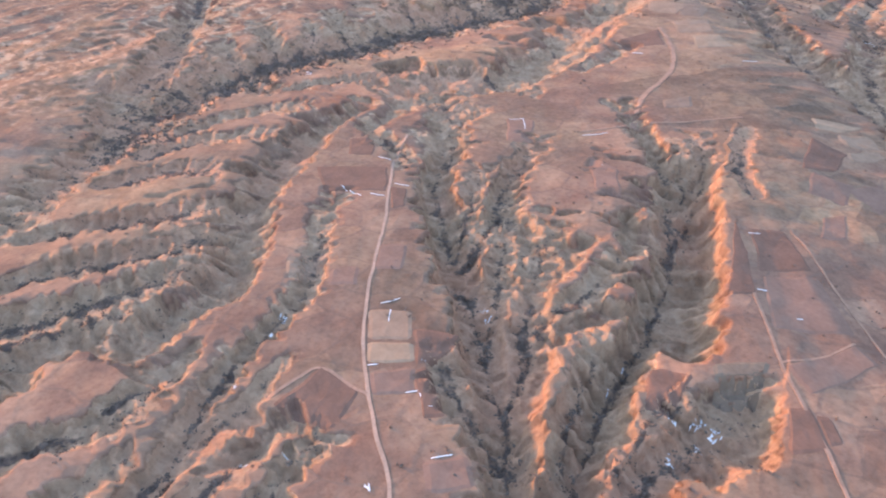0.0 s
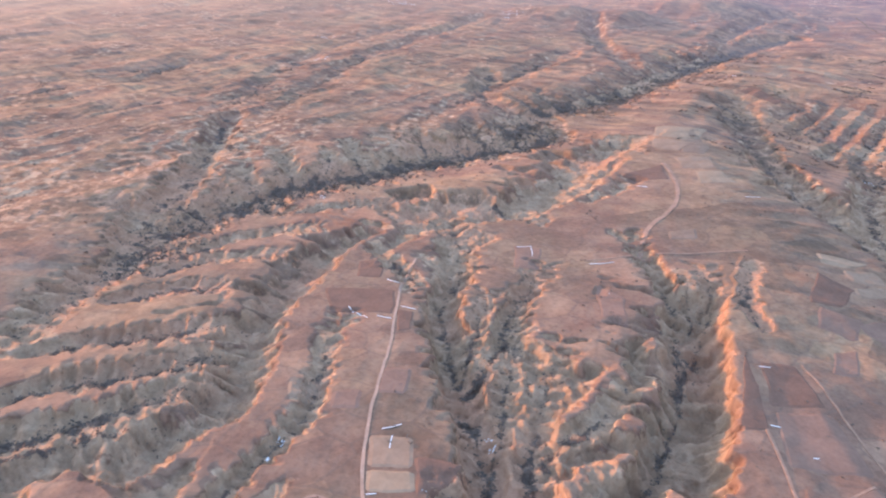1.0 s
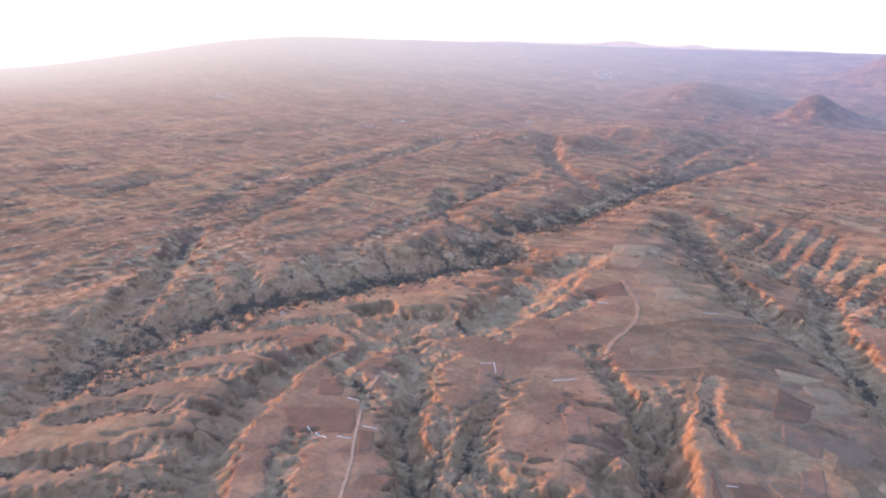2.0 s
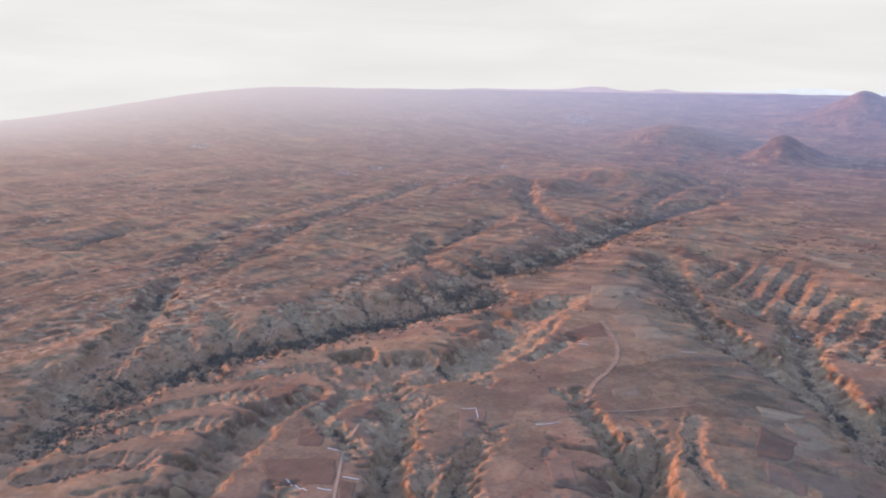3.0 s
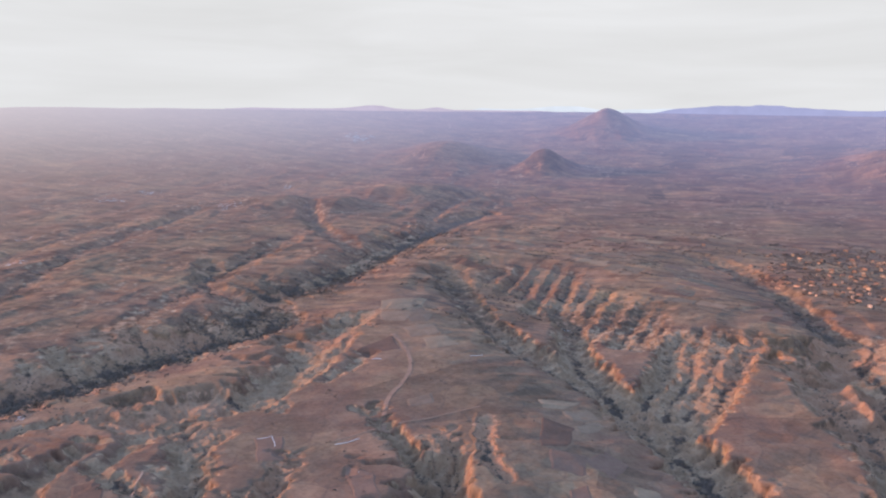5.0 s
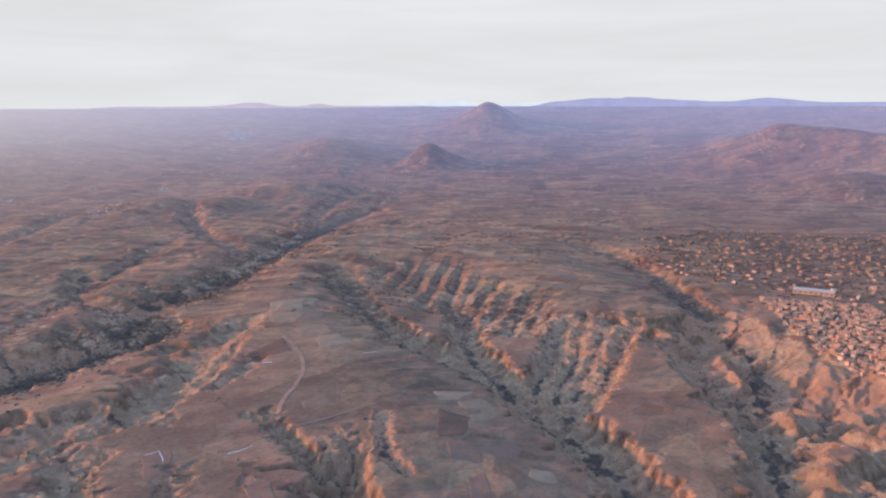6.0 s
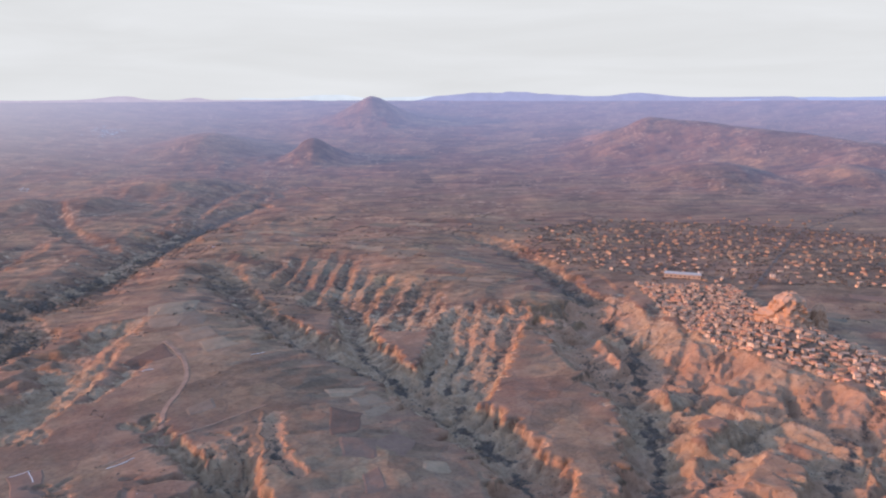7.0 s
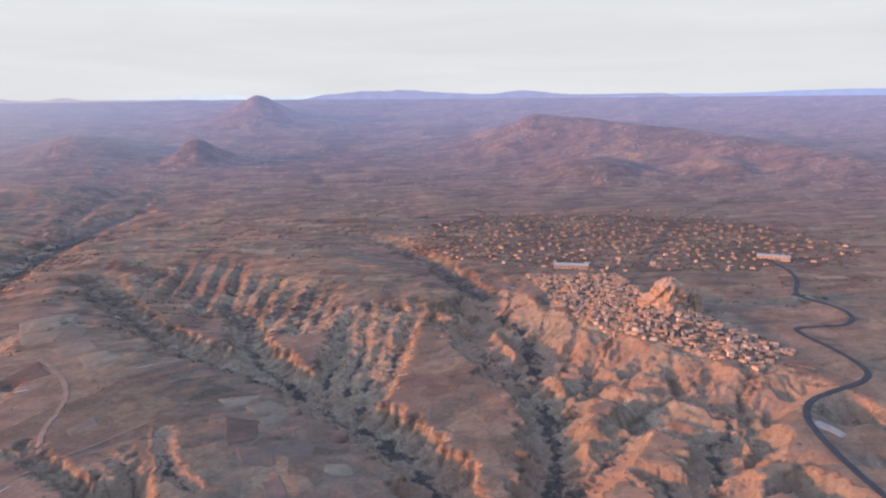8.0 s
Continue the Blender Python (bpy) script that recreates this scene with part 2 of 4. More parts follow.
GULLIES, SCARPS, HILLS, RANGES = [], [], [], []


def gully(points, width, depth, flutes=1.0):
    """A gully along a plan line drawn at rim level; the floor lies deeper and a little farther out."""
    if flutes < 0.9:
        GULLIES.append((points, width, 0.76 * depth, flutes))
        return
    deep = 0.66 * depth
    out = 1 + 0.6 * deep / 360.0
    GULLIES.append(([(x * out, y * out) for x, y in points], 0.8 * width, deep, flutes))


def scarp(points, drop, width, reach):
    SCARPS.append((points, drop, width, reach))


def long_hill(points, radius, rise, end_rise):
    RANGES.append((points, radius, rise, end_rise))


def hill(x, y, radius, rise, sharp):
    HILLS.append((x, y, radius, rise, sharp))


gully([(-441, 440), (-407, 541), (-396, 613), (-374, 677), (-357, 752), (-330, 842), (-269, 893), (-226, 949), (-120, 999), (-41, 1107), (58, 1139), (168, 1221)], 190, 16, 0.5)
gully([(-22, 1135), (99, 1248), (279, 1426), (472, 1700), (730, 2031), (996, 2292), (1279, 2598)], 170, 14, 0.5)
gully([(660, 1330), (625, 1060), (650, 860), (600, 680), (540, 540), (470, 420)], 290, 32, 0.5)
gully([(1190, 1300), (1060, 980), (930, 760), (800, 560), (690, 440), (560, 330)], 210, 15, 0.5)
gully([(-446, 446), (-412, 548), (-401, 621), (-379, 685), (-363, 747), (-389, 821), (-402, 880), (-383, 915), (-386, 1005), (-395, 1110), (-417, 1295)], 48, 22, 1.0)
gully([(-363, 743), (-336, 855), (-276, 916), (-232, 973), (-124, 1035), (-42, 1135), (60, 1181), (172, 1251)], 70, 24, 1.0)
gully([(101, 1263), (193, 1408), (286, 1467), (477, 1721), (739, 2056), (1008, 2321)], 95, 28, 1.0)
gully([(-315, 913), (-359, 1067), (-347, 1327), (-292, 1680), (-165, 2078), (82, 2637)], 60, 12, 1.0)
gully([(-168, 1077), (-115, 1156), (-14, 1402), (135, 1710), (303, 2000)], 60, 15, 1.0)
gully([(422, 1567), (443, 1826), (410, 2134), (457, 2611)], 60, 20, 1.0)
gully([(137, 1216), (99, 1393), (46, 1490), (80, 1714)], 60, 18, 1.0)
gully([(709, 1927), (811, 2268), (935, 2504), (1172, 2718)], 60, 20, 1.0)
gully([(-519, 998), (-474, 1114), (-441, 1336), (-394, 1940), (-190, 2425)], 70, 9, 1.0)
gully([(-214, 639), (-273, 663), (-318, 652), (-347, 635)], 28, 10, 1.0)
gully([(-169, 585), (-221, 576), (-282, 562), (-339, 558), (-378, 540)], 30, 14, 1.0)
gully([(-170, 538), (-209, 530), (-252, 504), (-309, 497), (-357, 474)], 30, 14, 1.0)
gully([(-184, 488), (-223, 473), (-269, 444), (-321, 417), (-369, 393)], 34, 16, 1.0)
gully([(-208, 437), (-248, 423), (-292, 411), (-332, 387)], 26, 12, 1.0)
gully([(-186, 739), (-249, 733), (-298, 727), (-325, 701)], 26, 10, 1.0)
gully([(-159, 822), (-232, 807), (-280, 777), (-322, 741)], 26, 10, 1.0)
gully([(-21, 958), (-73, 919), (-140, 901), (-197, 883)], 22, 9, 1.0)
gully([(-19, 845), (-1, 766), (2, 697), (-10, 594), (6, 510), (19, 449), (28, 390), (28, 345), (37, 311), (40, 271), (39, 242)], 32, 34, 1.0)
gully([(66, 617), (59, 561), (52, 499), (41, 432), (30, 388)], 24, 22, 1.0)
gully([(104, 561), (84, 499), (71, 446), (63, 406), (55, 370), (36, 328)], 27, 26, 1.0)
gully([(204, 796), (214, 730), (218, 643), (209, 551), (185, 475), (160, 419), (129, 365), (104, 329), (90, 292), (71, 256)], 24, 38, 1.0)
gully([(162, 512), (127, 457), (93, 429), (71, 404)], 20, 13, 1.0)
gully([(126, 403), (105, 368), (86, 336), (75, 298), (79, 277)], 22, 14, 1.0)
gully([(102, 716), (85, 665), (63, 614), (48, 558), (31, 522), (13, 497)], 23, 16, 1.0)
gully([(43, 659), (32, 613), (22, 552), (6, 508)], 19, 12, 1.0)
gully([(30, 830), (15, 737), (2, 671)], 17, 10, 1.0)
gully([(-10, 391), (0, 348), (18, 311), (34, 295)], 19, 14, 1.0)
gully([(277, 720), (271, 656), (249, 600), (219, 550), (199, 515)], 22, 16, 1.0)
gully([(252, 720), (247, 656), (227, 600)], 17, 10, 1.0)
gully([(349, 747), (300, 655), (298, 599)], 17, 8, 1.0)
gully([(-105, 614), (-112, 563), (-111, 518), (-107, 469), (-119, 433), (-135, 401), (-148, 366), (-158, 344), (-167, 305), (-177, 271), (-188, 237)], 20, 13, 1.0)
gully([(-94, 384), (-116, 364), (-123, 343), (-137, 321), (-154, 300), (-168, 274), (-184, 244)], 16, 9, 1.0)
gully([(-73, 311), (-85, 295), (-99, 274), (-110, 243)], 19, 9, 1.0)
gully([(-112, 304), (-128, 282), (-144, 262), (-157, 240)], 17, 8, 1.0)
gully([(-189, 343), (-209, 323), (-233, 309), (-260, 296), (-294, 279)], 22, 10, 1.0)
gully([(-188, 296), (-205, 283), (-219, 267), (-229, 244)], 19, 9, 1.0)
gully([(-181, 370), (-191, 349), (-212, 344), (-228, 324)], 16, 7, 1.0)
gully([(215, 340), (186, 327), (156, 330), (128, 306), (104, 276)], 20, 6, 1.0)
gully([(189, 310), (162, 292), (133, 278), (100, 252)], 26, 24, 1.0)
scarp([(177, 364), (204, 389), (218, 430), (234, 481), (258, 541), (270, 611), (290, 657)], 26, 13, 72)
scarp([(158, 261), (186, 274), (210, 289), (212, 307), (227, 341)], 15, 12, 44)
scarp([(124, 295), (127, 322), (132, 347), (158, 380)], 16, 11, 34)
scarp([(58, 261), (66, 302), (66, 331), (69, 351), (80, 373), (78, 384), (114, 402), (152, 427)], 14, 9, 30)
scarp([(83, 436), (108, 472), (143, 523)], 10, 10, 28)
scarp([(174, 495), (189, 538), (188, 577)], 11, 10, 28)
scarp([(84, 488), (94, 530), (87, 578)], 11, 10, 28)
scarp([(-328, 306), (-290, 339), (-275, 376), (-230, 363), (-204, 395), (-190, 419), (-165, 444), (-153, 481), (-150, 531), (-160, 610), (-136, 681), (-122, 763), (-73, 818)], 15, 18, 60)
scarp([(-67, 821), (2, 869), (52, 842), (125, 871), (230, 1058), (341, 1210)], 18, 30, 110)
scarp([(18, 821), (77, 866), (140, 893), (206, 975), (291, 1116)], 10, 12, 45)
scarp([(-77, 739), (-30, 806), (18, 838)], 9, 12, 45)
scarp([(179, 900), (237, 949), (285, 1005)], 5, 10, 30)
scarp([(-9, 692), (16, 757), (64, 791)], 5, 10, 30)
gully([(123, 829), (97, 849), (72, 889), (51, 932)], 22, 9, 1.0)
gully([(21, 692), (16, 752), (-10, 824), (-38, 852)], 22, 9, 1.0)
gully([(206, 918), (181, 954), (158, 1015)], 20, 8, 1.0)
gully([(314, 1114), (288, 1164), (269, 1217)], 20, 8, 1.0)
gully([(-36, 650), (-57, 711), (-91, 754)], 20, 8, 1.0)
scarp([(-188, 344), (-178, 371), (-177, 401)], 7, 12, 30)
scarp([(-163, 296), (-160, 319), (-150, 344)], 5, 12, 30)
scarp([(-159, 271), (-138, 296), (-113, 314)], 6, 12, 30)
scarp([(-123, 262), (-112, 291), (-83, 309)], 6, 12, 30)
gully([(640, 1640), (594, 1530), (537, 1336), (499, 1128), (496, 1000), (505, 879), (525, 800), (528, 706), (522, 645), (519, 559), (495, 475), (451, 402)], 62, 36, 1.0)
gully([(726, 1215), (659, 1087), (571, 923), (549, 824), (530, 734)], 54, 34, 1.0)
gully([(818, 967), (693, 855), (594, 766), (545, 715)], 34, 26, 1.0)
gully([(852, 956), (715, 829), (564, 693)], 32, 26, 1.0)
gully([(894, 936), (714, 790), (573, 670), (505, 606)], 32, 26, 1.0)
gully([(933, 908), (716, 750), (585, 656)], 32, 24, 1.0)
gully([(728, 1487), (709, 1464), (677, 1457), (649, 1426)], 36, 11, 1.0)
gully([(782, 1505), (746, 1458), (720, 1421), (648, 1361)], 26, 14, 1.0)
gully([(762, 1440), (736, 1403), (664, 1343)], 20, 6, 1.0)
gully([(823, 1469), (780, 1430), (728, 1371), (673, 1304)], 36, 11, 1.0)
gully([(874, 1463), (808, 1391), (751, 1332), (631, 1191)], 30, 14, 1.0)
gully([(824, 1373), (767, 1314), (647, 1173)], 20, 6, 1.0)
gully([(888, 1434), (833, 1367), (775, 1295), (685, 1177)], 30, 14, 1.0)
gully([(877, 1332), (829, 1285), (768, 1223), (668, 1124)], 26, 11, 1.0)
gully([(845, 1267), (784, 1205), (684, 1106)], 20, 6, 1.0)
gully([(867, 1262), (827, 1221), (768, 1169), (676, 1079)], 30, 14, 1.0)
gully([(874, 1210), (830, 1160), (776, 1109), (656, 1014)], 36, 11, 1.0)
gully([(846, 1142), (792, 1091), (672, 996)], 20, 6, 1.0)
gully([(915, 1168), (836, 1103), (761, 1035), (678, 960)], 36, 14, 1.0)
gully([(893, 1094), (837, 1060), (781, 1013), (702, 948)], 36, 11, 1.0)
gully([(853, 1042), (797, 995), (718, 930)], 20, 6, 1.0)
gully([(1177, 1553), (1208, 1403), (1232, 1321), (1165, 1116), (1029, 879), (959, 728), (882, 613), (764, 529)], 62, 28, 1.0)
gully([(917, 842), (786, 647), (745, 534), (669, 441), (596, 384), (510, 339)], 62, 36, 1.0)
gully([(1055, 585), (835, 485), (688, 434)], 45, 22, 1.0)
gully([(948, 422), (823, 382), (699, 351), (597, 347), (537, 341)], 42, 24, 1.0)
gully([(973, 430), (859, 342), (807, 288), (716, 267), (638, 229), (572, 207)], 55, 28, 1.0)
gully([(994, 705), (847, 610), (784, 543)], 40, 18, 1.0)
gully([(1004, 278), (920, 300), (817, 289)], 36, 14, 1.0)
gully([(595, 307), (630, 301), (625, 274), (565, 240)], 30, 12, 1.0)
scarp([(140, 1300), (30, 1235), (-75, 1185), (-160, 1090), (-265, 1025), (-310, 965), (-370, 905), (-395, 790)], 15, 16, 60)
scarp([(690, 2090), (440, 1760), (250, 1520), (150, 1430), (80, 1330)], 13, 20, 60)
scarp([(1006, 265), (936, 307), (960, 384), (938, 440), (982, 500), (950, 565), (1015, 625), (1025, 700), (1085, 790)], 30, 75, 170)
gully([(1082, 579), (968, 530), (838, 495)], 28, 14, 1.0)
gully([(1136, 679), (978, 603), (809, 528)], 28, 16, 1.0)
gully([(1170, 764), (967, 662), (878, 632)], 26, 14, 1.0)
gully([(1155, 850), (1010, 767), (942, 740)], 26, 12, 1.0)
gully([(1024, 388), (916, 375), (835, 350)], 26, 12, 1.0)
gully([(998, 313), (898, 307), (821, 291)], 24, 12, 1.0)
scarp([(607, 222), (670, 226), (728, 194), (806, 209), (866, 277)], 18, 22, 60)
scarp([(719, 92), (727, 150), (734, 183)], 18, 20, 60)
scarp([(573, 320), (680, 321), (738, 350), (784, 338), (772, 311)], 14, 18, 50)
hill(558, 2641, 170, 34, 1.0)
hill(901, 2801, 150, 36, 1.1)
hill(366, 2724, 200, 36, 0.9)
hill(908, 2873, 300, 32, 1.0)
hill(1728, 3173, 175, 100, 1.0)
hill(1379, 3595, 330, 70, 0.9)
hill(2374, 3633, 275, 164, 1.2)
hill(2374, 3633, 560, 52, 1.0)
long_hill([(3121, 2211), (3254, 1920), (3380, 1555), (3440, 1199), (3407, 856)], 340, 176, 52)
long_hill([(700, 1640), (930, 1520), (1040, 1300), (1040, 1080), (980, 900)], 150, 13, 11)
hill(1065, 478, 115, 14, 1.0)
hill(1128, 518, 62, 24, 1.0)
hill(3109, 1245, 211, 44, 0.8)
hill(2831, 1695, 312, 46, 0.8)

VALLEY = [(-363, 743), (-336, 855), (-276, 916), (-232, 973), (-124, 1035), (-42, 1135), (60, 1181), (172, 1251)]
UPPER_VALLEY = [(101, 1263), (193, 1408), (286, 1467), (477, 1721), (739, 2056), (1008, 2321)]


def side_gullies(points, spacing, long, side, seed):
    """Hollows of uneven length that come down to a valley on one of its sides."""
    rnd = random.Random(seed)
    p = rounded(points)
    gone = np.concatenate([[0], np.cumsum(np.hypot(*np.diff(p, axis=0).T))])
    s = 0.5 * spacing
    while s < gone[-1]:
        x, y = np.interp(s, gone, p[:, 0]), np.interp(s, gone, p[:, 1])
        dx, dy = np.interp(s + 2, gone, p[:, 0]) - np.interp(s - 2, gone, p[:, 0]), np.interp(s + 2, gone, p[:, 1]) - np.interp(s - 2, gone, p[:, 1])
        size = math.hypot(dx, dy) or 1.0
        nx, ny, reach, lean = -dy / size * side, dx / size * side, long * rnd.uniform(0.6, 1.5), rnd.uniform(-0.1, 0.6)
        gully([(x + nx * reach * q + dx / size * lean * reach * q + rnd.gauss(0, 5), y + ny * reach * q + dy / size * lean * reach * q + rnd.gauss(0, 5)) for q in (1.0, 0.7, 0.4, 0.1)], rnd.uniform(22, 38), rnd.uniform(10, 19), 1.0)
        s += spacing * rnd.uniform(0.6, 1.4)


side_gullies(VALLEY, 46, 105, 1, 71)
side_gullies(UPPER_VALLEY, 62, 130, 1, 72)
side_gullies(VALLEY, 60, 55, -1, 73)
side_gullies(UPPER_VALLEY, 80, 70, -1, 74)


def rills(points, spacing, start, end, width, depth, sides, seed, limit):
    """Short side gullies that run down to a plan line from its rim."""
    rnd = random.Random(seed)
    p = rounded(points)
    gone = np.concatenate([[0], np.cumsum(np.hypot(*np.diff(p, axis=0).T))])
    s = spacing * rnd.uniform(0.3, 1.0)
    while s < gone[-1] - spacing * 0.3:
        x, y = np.interp(s, gone, p[:, 0]), np.interp(s, gone, p[:, 1])
        ahead = min(s + 2, gone[-1])
        dx, dy = np.interp(ahead, gone, p[:, 0]) - x, np.interp(ahead, gone, p[:, 1]) - y
        size = math.hypot(dx, dy) or 1.0
        dx, dy = dx / size, dy / size
        for side in sides:
            a, b, slant = start * rnd.uniform(0.7, 1.1), end * rnd.uniform(0.6, 1.2), rnd.uniform(0.1, 0.6)
            at = [(x - dy * side * q - dx * slant * (q - b) + rnd.gauss(0, 1.5), y + dx * side * q - dy * slant * (q - b) + rnd.gauss(0, 1.5)) for q in (a, (a + b) / 2, b)]
            if 230 < math.hypot(*at[1]) < limit:
                RILLS.append((at, width * rnd.uniform(0.7, 1.2), depth * rnd.uniform(0.6, 1.2), 1.0))
        s += spacing * rnd.uniform(0.65, 1.4)


RILLS = []
for k, (points, width, depth, flutes) in enumerate(GULLIES):
    if flutes >= 0.9 and width >= 15:
        rills(points, 10 + 0.26 * width, 4 + 1.1 * width, 0.25 * width, 4 + 0.11 * width, 2.0 + 0.18 * depth, (1, -1), 1000 + k, 1250)
for k, (points, drop, width, reach) in enumerate(SCARPS):
    rills(points, 14 + 0.05 * reach, -3.0, 12 + 0.5 * reach, 8 + 0.04 * reach, 0.36 * drop, (1,), 2000 + k, 1700)


def near(points, x, y, margin):
    p = np.array(points)
    lo, hi = p.min(0) - margin, p.max(0) + margin
    hits = np.nonzero((x > lo[0]) & (x < hi[0]) & (y > lo[1]) & (y < hi[1]))
    return hits[0] if x.ndim == 1 else hits


def land(x, y, small=True):
    """Height, bareness and scrub of the land at plan points."""
    x, y = x.astype(np.float32), y.astype(np.float32)
    r = np.hypot(x, y)
    wx = x + 5 * rough2(x, y, 70, 2, 11) + 3.0 * rough2(x, y, 17, 2, 13)
    wy = y + 5 * rough2(x, y, 70, 2, 21) + 3.0 * rough2(x, y, 17, 2, 23)
    hard = np.zeros(x.shape, np.float32)
    cut, bare, scrub = np.zeros(x.shape, np.float32), np.zeros(x.shape, np.float32), np.zeros(x.shape, np.float32)
    step, small_cut = np.zeros(x.shape, np.float32), np.zeros(x.shape, np.float32)
    for k, (points, width, depth, flutes) in enumerate(GULLIES + (RILLS if small else [])):
        i = near(points, x, y, width * 1.9 + 15)
        if not len(i):
            continue
        d, side, s, size = along(points, wx[i], wy[i])
        lam = np.clip(width * 0.42, 9, 30)
        n = grain2(s / lam + 31 * side, d / (lam * 2.2) + k * 7.7, 40 + k) * 0.65 + grain2(s / (lam * 0.4) + 31 * side, d / lam + k * 3.1, 90 + k) * 0.35
        pillars = 1 - np.abs(2 * grain2(s / 6.5 + 13 * side, d / 26 + k * 1.7, 260 + k) - 1)
        folds = 1 - np.abs(2 * grain2(s / 15 + 13 * side, d / 60 + k * 2.3, 360 + k) - 1)
        spread = 1 + 0.9 * flutes * (n - 0.42)
        fade = smooth(0, 0.34, s / size + 0.03) * (0.45 + 0.55 * smooth(0, 0.8, s / size))
        jut = flutes * (min(9.0, 0.2 * width) * (pillars - 0.5) + min(16.0, 0.3 * width) * (folds - 0.5))
        edge = np.clip(1 - (d * spread + jut) / width, 0, 1)
        # a steep fluted wall under the rim, a gentler foot, a narrow floor
        shape = 0.40 * smooth(0.0, 0.32, edge) + 0.60 * np.clip(edge / 0.93, 0, 1) ** 1.1
        if flutes < 0.9:
            shape, fade = smooth(0, 1, edge), 1.0
            cut[i] = cut[i] + depth * shape
            continue
        c = depth * fade * shape
        if k >= len(GULLIES):
            small_cut[i] = np.maximum(small_cut[i], c)
            continue
        step[i] = np.maximum(step[i], c)
        bare[i] = np.maximum(bare[i], smooth(0.02, 0.25, shape * fade) * (1 - 0.8 * smooth(900, 1500, r[i])))
        scrub[i] = np.maximum(scrub[i], smooth(0.78, 1.0, shape + 0.25 * (grain2(x[i] / 21, y[i] / 21, 301) - 0.5)) * fade * 0.85)
    for k, (points, drop, width, reach) in enumerate(SCARPS):
        i = near(points, x, y, reach * 1.3 + 15)
        if not len(i):
            continue
        d, side, s, size = along(points, wx[i], wy[i])
        n = grain2(s / 16, d / 40 + k, 140 + k) * 0.6 + grain2(s / 6.5, d / 22 + k, 170 + k) * 0.4
        pillars = 1 - np.abs(2 * grain2(s / 6.0, d / 30 + k, 190 + k) - 1)
        q = d * side * (1 - 1.1 * (n - 0.35)) - 7 * (n - 0.5) - 5 * (pillars - 0.5)
        ends = smooth(0, 0.1, s / size + 0.02) * smooth(0, 0.1, 1.02 - s / size)
        c = drop * np.clip(q / width, 0, 1) ** 0.75 * (1 - smooth(width, reach, q)) * ends
        step[i] = np.maximum(step[i], c)
        hard[i] = np.maximum(hard[i], smooth(-14.0, 0.0, q) * (1 - smooth(width, width * 1.8, q)) * ends)
        bare[i] = np.maximum(bare[i], smooth(0.0, 6.0, q) * (1 - smooth(width * 0.9, reach * 0.8, q)) * ends)
    bare = np.maximum(bare, smooth(0.5, 3.0, small_cut))
    step = step + small_cut
    cut = cut + step
    worn = smooth(0.5, 8, step)
    z = -cut + 5 * rough2(x, y, 420, 3, 3) + 0.8 * rough2(x, y, 60, 3, 5) * (1 - 0.5 * worn)
    z = z - worn * (4.6 * (1 - ridged2(wx, wy, 30, 4, 61, 0.6)) + 2.6 * (1 - ridged2(wx, wy, 9, 2, 71)) - 2.0)
    # rolling, gullied country farther out, its hollows running with the main valley
    ca, sa = math.cos(radians(52)), math.sin(radians(52))
    px, py = x * ca + y * sa, -x * sa + y * ca
    open_land = smooth(1200, 1900, r) * (1 - 0.85 * smooth(0.75, 1.1, np.arctan2(x, y)) * (1 - smooth(2300, 3000, r)))
    left = smooth(0.0, 260, -0.79 * (x + 330) + 0.61 * (y - 800)) * (1 - smooth(0.62, 0.85, np.arctan2(x, y)))
    far = np.maximum(open_land, left)
    crest = ridged2(px / 2.0 + 45 * rough2(x, y, 200, 2, 81), py + 30 * rough2(x, y, 120, 2, 82), 150, 5, 83, 0.6)
    plain_land = smooth(0.36, 0.62, np.arctan2(x, y))
    z = z + far * (1 - 0.75 * plain_land) * (15 * (crest - 0.62) + 9 * rough2(x, y, 330, 2, 85) + 2.5 * rough2(x, y, 40, 3, 87))
    scrub = np.maximum(scrub, far * smooth(0.50, 0.30, crest) * 0.7)
    bare = np.maximum(bare, far * smooth(0.45, 0.75, grain2(x / 55, y / 55, 97)) * 0.3)
    # left upland coloured paler, standing in for the haze on the sun's side
    bare = np.maximum(bare, left * (0.25 + 0.3 * grain2(x / 90, y / 60, 99)) * (1 - smooth(1000, 1700, r)))
    u = np.clip((r - BOWL_IN) / (BOWL_OUT - BOWL_IN), 0, 1)
    z = z * (1 - 0.75 * smooth(2600, 4400, r)) + 354 * u * u - np.where(r > BOWL_IN, (r - BOWL_IN) / (BOWL_OUT - BOWL_IN), 0) ** 2 * 235 * smooth(-0.14, -0.56, np.arctan2(x, y)) * smooth(-2.6, -1.6, np.arctan2(x, y))
    lift = np.zeros(x.shape, np.float32)
    for hx, hy, radius, rise, sharp in HILLS:
        q = np.hypot(x - hx, y - hy) / radius * (1 + 0.34 * rough2(x, y, radius * 0.6, 4, int(hx) % 97))
        lift = np.maximum(lift, rise * (np.exp(-2.1 * q ** (2 / sharp)) + 0.03 * np.exp(-6 * q * q)))
    for points, radius, rise, end_rise in RANGES:
        d, _, s, size = along(points, x, y)
        q = d / radius * (1 + 0.2 * rough2(x, y, radius * 0.6, 4, 87))
        lift = np.maximum(lift, (rise + (end_rise - rise) * s / size) * np.exp(-1.8 * q ** 1.7) * (1 - 0.10 * ridged2(x, y, 130, 3, 89)))
    z = z + lift
    return z, bare, scrub, np.maximum(worn * (1 - 0.75 * hard), 0.30 * far * (1 - 0.7 * plain_land) * (1 - smooth(0.0, 60.0, lift)))


